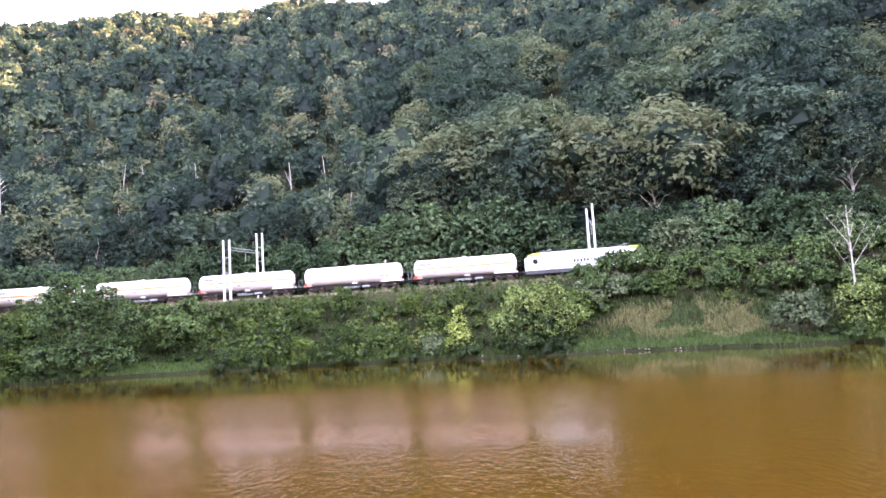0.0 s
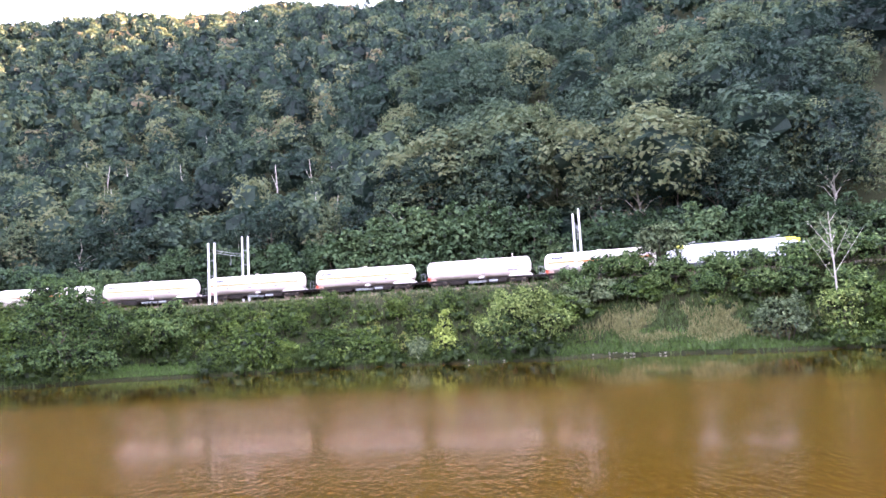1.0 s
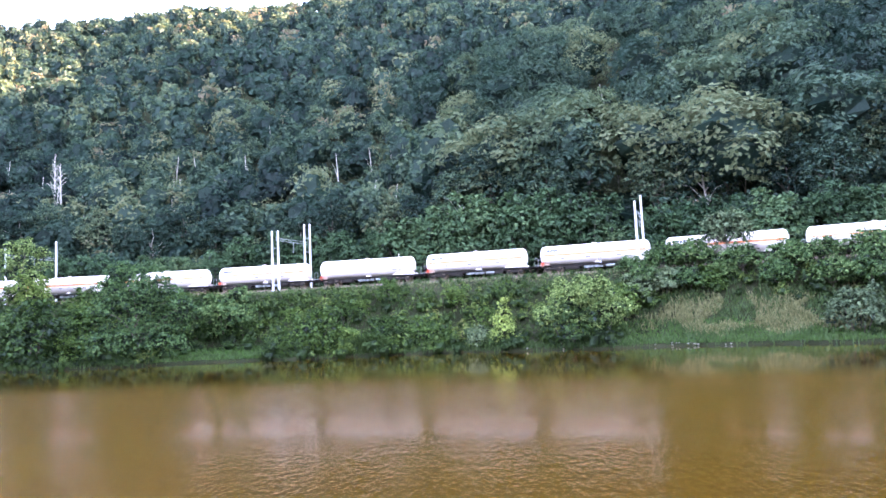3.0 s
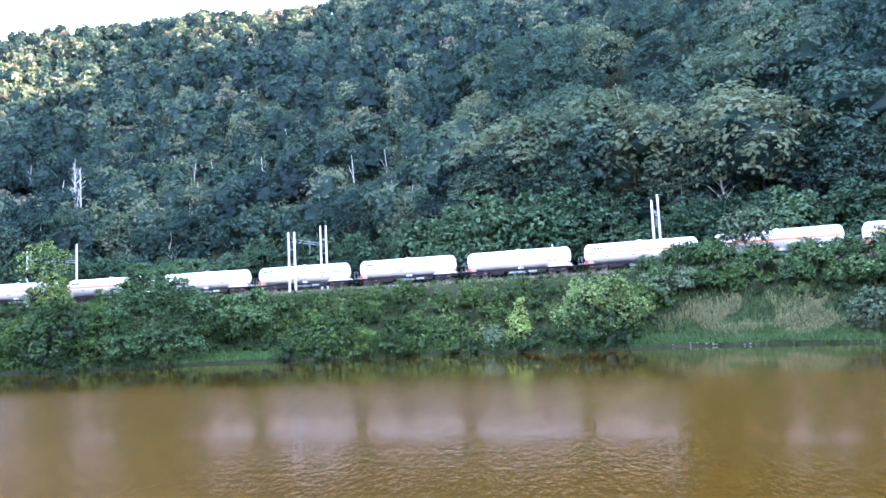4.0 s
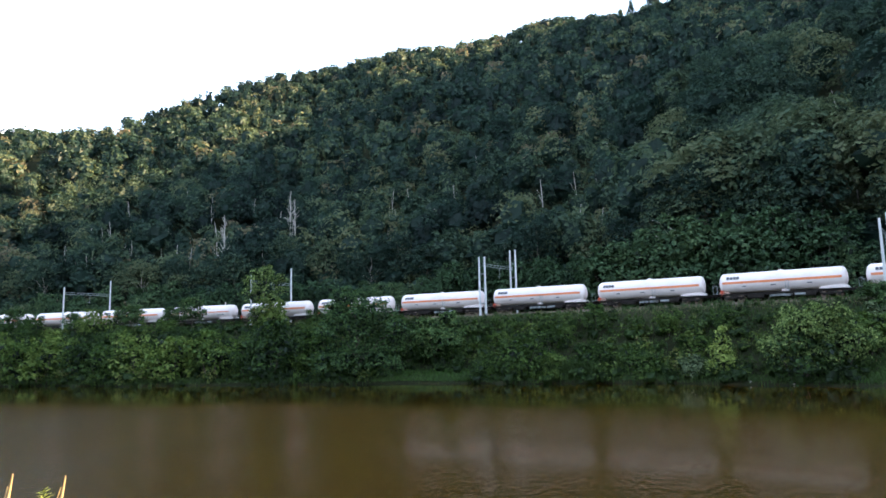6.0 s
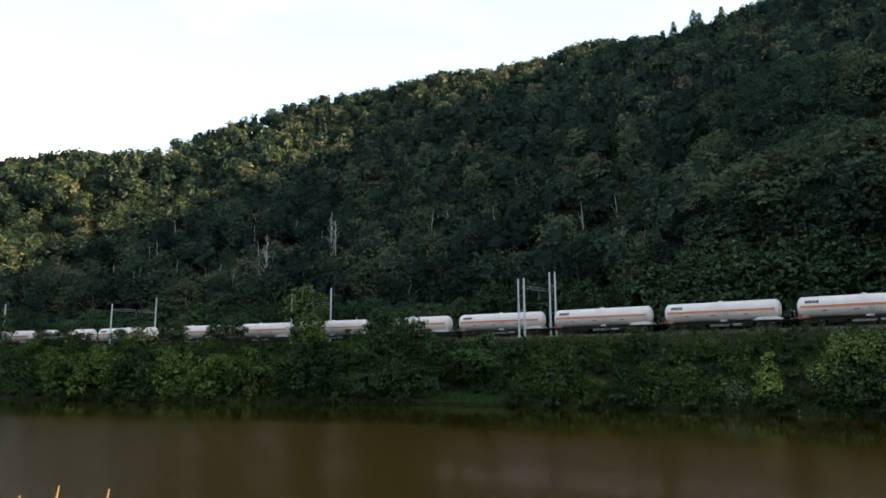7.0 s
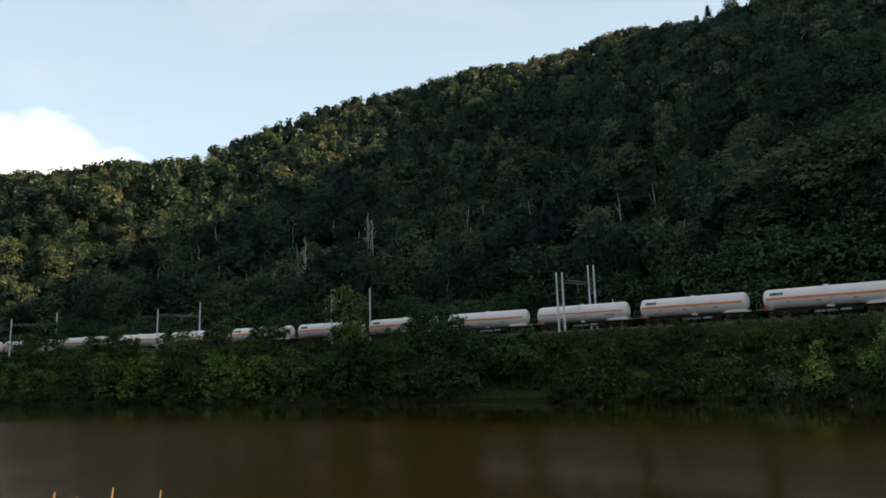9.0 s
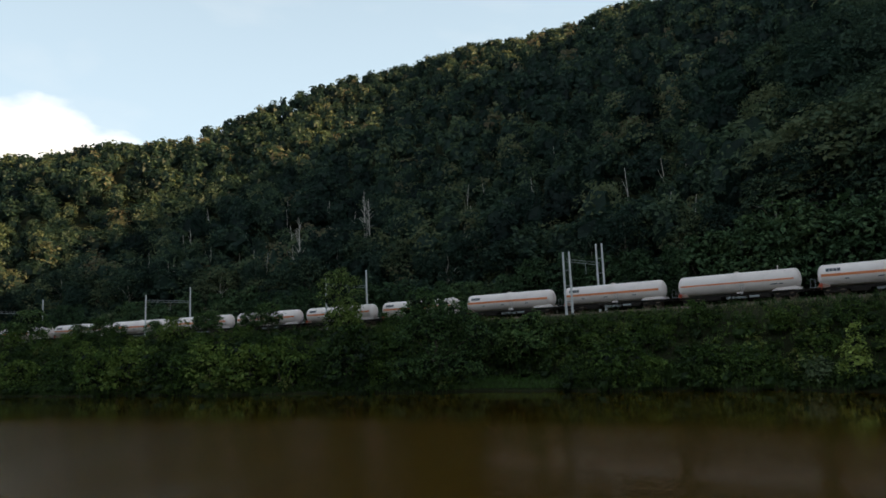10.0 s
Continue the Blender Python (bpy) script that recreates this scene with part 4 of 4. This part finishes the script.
def tank_wagon(kind):
    """A pressure-gas tank wagon, 18.5 m over its buffers, its middle at the origin, running towards +x."""
    root = new("tank_wagon")
    R, zc, half = 1.46, 2.74, 8.2
    bm = NB()
    dome = [(half - 0.72 + 0.72 * math.sin(a), R * math.cos(a) ** 0.8) for a in (0.0, 0.25, 0.5, 0.75, 1.0, 1.25, 1.45)]
    rings = [(-x, r) for x, r in dome[::-1]] + [(x, R) for x in (-5.0, -2.5, 0, 2.5, 5.0)] + dome
    tank = part("tank", lathe_x(bm, rings, 40, zc), M_WHITE, root, "white cylindrical pressure tank with rounded ends")
    for x in (-4.1, 0.0, 4.1):
        bm = NB()
        lathe_x(bm, [(x - 0.03, R + 0.004), (x - 0.02, R + 0.010), (x + 0.02, R + 0.010), (x + 0.03, R + 0.004)], 40, zc)
        part("weld_band", bm, M_WHITE, tank)
    # orange stripe round the middle of the tank, a thin shell proud of the paint
    hs = 0.16 if kind == "a" else 0.10
    bm = NB()
    for sgn in (-1, 1):
        rows = []
        for x in np.linspace(-half + 0.62, half - 0.62, 12):
            rows.append([bm.verts.new((x, sgn * math.sqrt((R + 0.014) ** 2 - d * d), zc + d)) for d in (-hs, -hs / 2, 0, hs / 2, hs)])
        for p, q in zip(rows, rows[1:]):
            for k in range(4):
                bm.faces.new((p[k], q[k], q[k + 1], p[k + 1]))
    bmesh.ops.recalc_face_normals(bm, faces=bm.faces[:])
    part("stripe", bm, M_ORANGE, tank, "orange band along the tank")
    if kind == "a":
        # maker's mark as plain bars, upper rear corner of each side
        for sgn in (-1, 1):
            bm = NB()
            for k in range(4):
                x = -7.0 + 0.44 * k
                box(bm, x, x + 0.38, sgn * 1.29 - 0.035, sgn * 1.29 + 0.035, zc + 0.45, zc + 0.89)
            bmesh.ops.rotate(bm, cent=(0, sgn * 1.30, zc + 0.67), matrix=Matrix.Rotation(sgn * 0.47, 3, "X"), verts=bm.verts[:])
            part("mark", bm, M_GREYPAINT, tank, "dark grey lettering bars")
    for sgn in (-1, 1):
        for x, w in ((-4.9, 0.5), (-1.2, 0.7), (3.4, 0.6)) if kind == "a" else ((4.6, 0.9), (5.7, 0.5)):
            bm = NB()
            box(bm, x, x + w, sgn * 1.36 - 0.02, sgn * 1.36 + 0.02, zc - 0.62, zc - 0.5)
            bmesh.ops.rotate(bm, cent=(0, sgn * 1.36, zc - 0.56), matrix=Matrix.Rotation(-sgn * 0.39, 3, "X"), verts=bm.verts[:])
            part("data_panel", bm, M_GREYPAINT, tank, "small grey data lettering bar")
    # top fittings
    bm = NB()
    rod(bm, (0, 0, zc + R - 0.1), (0, 0, zc + R + 0.12), 0.36, 0.34, 16)
    rod(bm, (0, 0, zc + R + 0.1), (0, 0, zc + R + 0.2), 0.12, 0.1, 10)
    part("manhole", bm, M_WHITE, root)
    if kind == "b":
        bm = NB()
        rod(bm, (5.4, 0.2, zc + R - 0.1), (5.4, 0.2, zc + R + 0.5), 0.06, 0.05, 8)
        rod(bm, (5.4, 0.2, zc + R + 0.45), (5.4, 0.2, zc + R + 0.55), 0.11, 0.11, 8)
        part("vent_pipe", bm, M_WHITE, root)
    # underframe with saddles and buffers
    bm = NB()
    for y in (-0.62, 0.62):
        box(bm, -8.75, 8.75, y - 0.1, y + 0.1, 0.92, 1.2)
    for x in (-8.7, -5.9, -3, 0, 3, 5.9, 8.7):
        box(bm, x - 0.1, x + 0.1, -0.6, 0.6, 0.95, 1.17)
    part("underframe", bm, M_UNDERFRAME, root)
    for x0, x1 in ((-4.4, -2.2), (1.4, 4.4)):
        bm = NB()
        box(bm, x0, x1, -0.95, 0.95, 0.5, 0.95, 0.04)
        part("brake_box", bm, M_UNDERFRAME, root)
    for sgn in (-1, 1):
        bm = NB()
        box(bm, sgn * 8.62 - 0.1, sgn * 8.62 + 0.1, -1.3, 1.3, 0.88, 1.26, 0.02)
        hb = part("headstock", bm, M_UNDERFRAME, root)
        for y in (-0.87, 0.87):
            bm = NB()
            rod(bm, (sgn * 8.7, y, 1.05), (sgn * 9.2, y, 1.05), 0.1, None, 10)
            rod(bm, (sgn * 9.17, y, 1.05), (sgn * 9.24, y, 1.05), 0.24, None, 14)
            part("buffer", bm, M_UNDERFRAME, hb)
        bogie(root, sgn * 6.2)
        # sloping white apron plates that carry the tank's ends
        for y in (-1.02, 1.02):
            bm = NB()
            prof = [(4.6, 1.28), (8.4, 1.28), (8.1, 1.6), (7.5, 1.78), (5.2, 1.62)] if sgn > 0 else [(6.6, 1.28), (8.3, 1.28), (8.0, 1.6), (7.5, 1.74), (6.9, 1.55)]
            a = [bm.verts.new((sgn * px, y - 0.05, pz)) for px, pz in prof]
            b = [bm.verts.new((sgn * px, y + 0.05, pz)) for px, pz in prof]
            bm.faces.new(a)
            bm.faces.new(b[::-1])
            for k in range(5):
                bm.faces.new((a[k], b[k], b[(k + 1) % 5], a[(k + 1) % 5]))
            bmesh.ops.recalc_face_normals(bm, faces=bm.faces[:])
            part("saddle", bm, M_WHITE if sgn > 0 else M_PINK, root, "white saddle plate under the tank's end" if sgn > 0 else "rust-stained saddle plate")
    # brakeman's platform with rails at the rear, ladder
    bm = NB()
    box(bm, -9.0, -8.35, -1.35, 1.35, 1.27, 1.33)
    for y in (-1.3, 1.3):
        rod(bm, (-8.95, y, 1.3), (-8.95, y, 2.4), 0.025, None, 6)
        rod(bm, (-8.4, y, 1.3), (-8.4, y, 2.4), 0.025, None, 6)
        rod(bm, (-8.95, y, 2.4), (-8.4, y, 2.4), 0.025, None, 6)
    part("platform", bm, M_STEEL, root)
    bm = NB()
    for dx in (-0.2, 0.2):
        rod(bm, (dx + 0.9, -1.5, 1.0), (dx + 0.9, -1.5, 2.9), 0.02, None, 5)
    for z in np.arange(1.1, 2.9, 0.3):
        rod(bm, (0.7, -1.5, z), (1.1, -1.5, z), 0.015, None, 4)
    part("ladder", bm, M_STEEL, root)
    # hazard plates at the rear corners, pale data plates under the tank
    for y in (-1.32, 1.32):
        bm = NB()
        box(bm, -7.98, -7.52, y - 0.03, y + 0.03, 1.30, 1.76, 0.02)
        rod(bm, (-7.75, y * 0.98, 1.0), (-7.75, y * 0.98, 1.35), 0.03, None, 6)
        part("hazard_plate", bm, M_RED, root, "orange-red plate")
        bm = NB()
        box(bm, 0.1, 1.0, y * 0.88 - 0.02, y * 0.88 + 0.02, 1.22, 1.46, 0.02)
        rod(bm, (0.55, y * 0.88, 1.4), (0.55, y * 0.62, 1.65), 0.03, None, 6)
        part("data_plate", bm, M_WHITE, root, "pale data plate")
    # valves and pipes under the middle
    bm = NB()
    for x in (-0.9, -0.35, 0.35):
        rod(bm, (x, -1.25, 0.72), (x, 1.25, 0.72), 0.09, None, 8)
        rod(bm, (x, -1.3, 0.72), (x, -1.16, 0.72), 0.17, None, 10)
    box(bm, -1.6, 1.2, -0.5, 0.5, 0.6, 0.92)
    rod(bm, (1.7, -0.9, 0.72), (3.0, -0.9, 0.72), 0.2, None, 10)
    part("valve_gear", bm, M_STEEL, root)
    return tagged(root, "white gas tank wagon with an orange stripe" + (" and dark lettering" if kind == "a" else ", no large lettering"), "tank wagon", "wagons of the train")


def locomotive():
    """A four-axle electric locomotive, 19 m long, its middle at the origin."""
    root = new("locomotive")

    def hull(bm, z0, z1, ends, y_low, y_high):
        secs = []
        for x, cut in ends:
            secs.append([bm.verts.new((x, y, z)) for y, z in ((-y_low, z0), (-y_low, z0 + (z1 - z0) * 0.72), (-y_high, z1 - cut), (y_high, z1 - cut), (y_low, z0 + (z1 - z0) * 0.72), (y_low, z0))])
        for p, q in zip(secs, secs[1:]):
            for k in range(6):
                bm.faces.new((p[k], q[k], q[(k + 1) % 6], p[(k + 1) % 6]))
        bm.faces.new(secs[0])
        bm.faces.new(secs[-1][::-1])
        bmesh.ops.recalc_face_normals(bm, faces=bm.faces[:])
        return bm
    body = part("body", hull(NB(), 1.25, 3.86, [(-9.05, 1.3), (-8.75, 0.75), (-7.9, 0.05), (-6.4, 0), (6.4, 0), (7.9, 0.05), (8.75, 0.75), (9.05, 1.3)], 1.5, 1.12), M_LOCO_WHITE, root, "white locomotive body")
    part("skirt", hull(NB(), 0.72, 1.246, [(-9.0, 0), (9.0, 0)], 1.46, 1.46), M_DARK, root, "dark grey skirt")
    for sgn in (-1, 1):
        bm = hull(NB(), 3.02, 3.89, [(sgn * 8.55, 0.60), (sgn * 7.88, 0.03), (sgn * 6.6, 0.0)], 1.36, 1.14)
        part("cab_roof", bm, M_LIME, root, "lime-yellow cab roof")
        bm = NB()
        box(bm, -0.04, 0.04, -1.02, 1.02, -0.42, 0.42, 0.03)
        bmesh.ops.transform(bm, matrix=Matrix.Translation((sgn * 8.64, 0, 2.88)) @ Matrix.Rotation(-sgn * 0.62, 4, "Y"), verts=bm.verts[:])
        part("windscreen", bm, M_GLASS, root)
        for y in (-1.51, 1.51):
            bm = NB()
            box(bm, sgn * 7.4 - 0.36, sgn * 7.4 + 0.36, y - 0.02, y + 0.02, 2.2, 2.95, 0.02)
            part("cab_window", bm, M_GLASS, root)
            bm = NB()
            rod(bm, (sgn * 9.02, y * 0.58, 1.6), (sgn * 9.12, y * 0.58, 1.6), 0.13, None, 12)
            part("headlight", bm, M_GLASS, root)
            bm = NB()
            rod(bm, (sgn * 9.0, y * 0.58, 1.05), (sgn * 9.45, y * 0.58, 1.05), 0.12, None, 10)
            rod(bm, (sgn * 9.42, y * 0.58, 1.05), (sgn * 9.49, y * 0.58, 1.05), 0.25, None, 12)
            part("buffer", bm, M_DARK, root)
        bogie(root, sgn * 4.9)
    for y in (-1.52, 1.52):
        bm = NB()
        for k in range(9):
            box(bm, -1.7 + 0.5 * k, -1.35 + 0.5 * k, y - 0.01, y + 0.01, 2.05, 2.55)
        part("side_mark", bm, M_DARK, root, "dark company lettering as bars")
        bm = NB()
        box(bm, -5.6, 5.6, y * 0.99 - 0.01, y * 0.99 + 0.01, 1.30, 1.38)
        part("sill_line", bm, M_DARK, root)
    bm = NB()
    for k in range(6):
        box(bm, -5.2 + 1.8 * k, -4.0 + 1.8 * k, -0.9, 0.9, 3.87, 4.02, 0.03)
    part("roof_equipment", bm, M_DARK, root)
    for x in (-5.6, 5.6):
        bm = NB()
        for y in (-0.5, 0.5):
            rod(bm, (x - 0.9, y, 4.05), (x + 0.5, y, 4.32), 0.03, None, 5)
        box(bm, x + 0.2, x + 0.6, -0.8, 0.8, 4.30, 4.36)
        part("pantograph", bm, M_STEEL, root)
    return tagged(root, "white electric locomotive with lime-yellow cab roofs", "locomotive")


loco = locomotive()
wagon_a, wagon_b = tank_wagon("a"), tank_wagon("b")
PITCH = 18.5
wagons = []
_used = set()
for i in range(1, 27):
    src = wagon_b if i in (2, 6, 14) else wagon_a
    if src in _used:
        wagons.append(copy_thing(src, pose(0, 0, 0)))
    else:
        wagons.append(src)
        _used.add(src)


# ---- tall grass on the near bank ----
NEAR_X, NEAR_Y = -3.65, 2.65


def near_grass():
    bm = NB()
    g = random.Random(5)
    for k in range(14):
        x, y = NEAR_X + g.uniform(-0.45, 0.5), NEAR_Y + g.uniform(-0.25, 0.25)
        z = float(ground_z(x, y))
        h = g.uniform(0.64, 0.98)
        tip = Vector((x + g.uniform(-0.15, 0.35), y + g.uniform(-0.06, 0.06), z + h))
        rod(bm, (x, y, z - 0.02), tip, 0.004, 0.003, 4)
        rod(bm, tip - Vector((0.01, 0, 0.14)), tip + Vector((0.03, 0, 0.06)), 0.011, 0.003, 5)
    me = bpy.data.meshes.new("grass_tuft")
    bm.to_mesh(me)
    bm.free()
    me.materials.append(M_STRAW)
    return tagged(new("grass_tuft", me), "dry straw-coloured seed heads of tall grass", "grass", kind="stuff")


M_STRAW = surface("straw", [(0.3, (0.46, 0.29, 0.11)), (0.7, (0.66, 0.47, 0.22))], 6.0, 0.8)
near_grass()
M_WEED = foliage("weed_leaves", [(0.0, (0.20, 0.24, 0.04)), (0.5, (0.36, 0.40, 0.08)), (1.0, (0.52, 0.54, 0.14))], "object", 0.3, 0.6)


def leafy_weed(x, y, h):
    """A slender weed whose pointed leaves stand out like a star at its tip."""
    g = random.Random(9)
    root = new("weed")
    z = float(ground_z(x, y))
    bm = NB()
    rod(bm, (0, 0, -0.03), (0.02, 0, h * 0.97), 0.006, 0.003, 6)
    part("stem", bm, M_GRASS, root)
    for k in range(22):
        bm = NB()
        a, up = k * 2.4, g.uniform(-0.2, 0.9)
        o = Vector((0.02, 0, h * (0.88 + 0.11 * k / 22)))
        d = Vector((math.cos(a), math.sin(a), up)).normalized()
        side = d.cross(Vector((0, 0, 1))).normalized() * 0.008
        ln = g.uniform(0.035, 0.06)
        vs = [bm.verts.new(p) for p in (o, o + d * ln * 0.45 + side, o + d * ln, o + d * ln * 0.45 - side)]
        bm.faces.new(vs)
        part("leaf", bm, M_WEED, root)
    root.matrix_basis = pose(x, y, z)
    return tagged(root, "yellow-green leafy weed among dry grass", "weed")


leafy_weed(-3.44, 2.90, 0.88)


# ---- motion ----
def train_s(t):
    """Arc length of the rear end of the first wagon."""
    return -4.75 + 22.95 * t - 0.032 * t * t


def motions():
    times = [0.5 * k for k in range(21)]
    walk(loco, [(t, track_pose(train_s(t) + 26.95, 4.9)) for t in times])
    for i, w in enumerate(wagons):
        walk(w, [(t, track_pose(train_s(t) - PITCH * i + 8.2, 6.2)) for t in times])


motions()
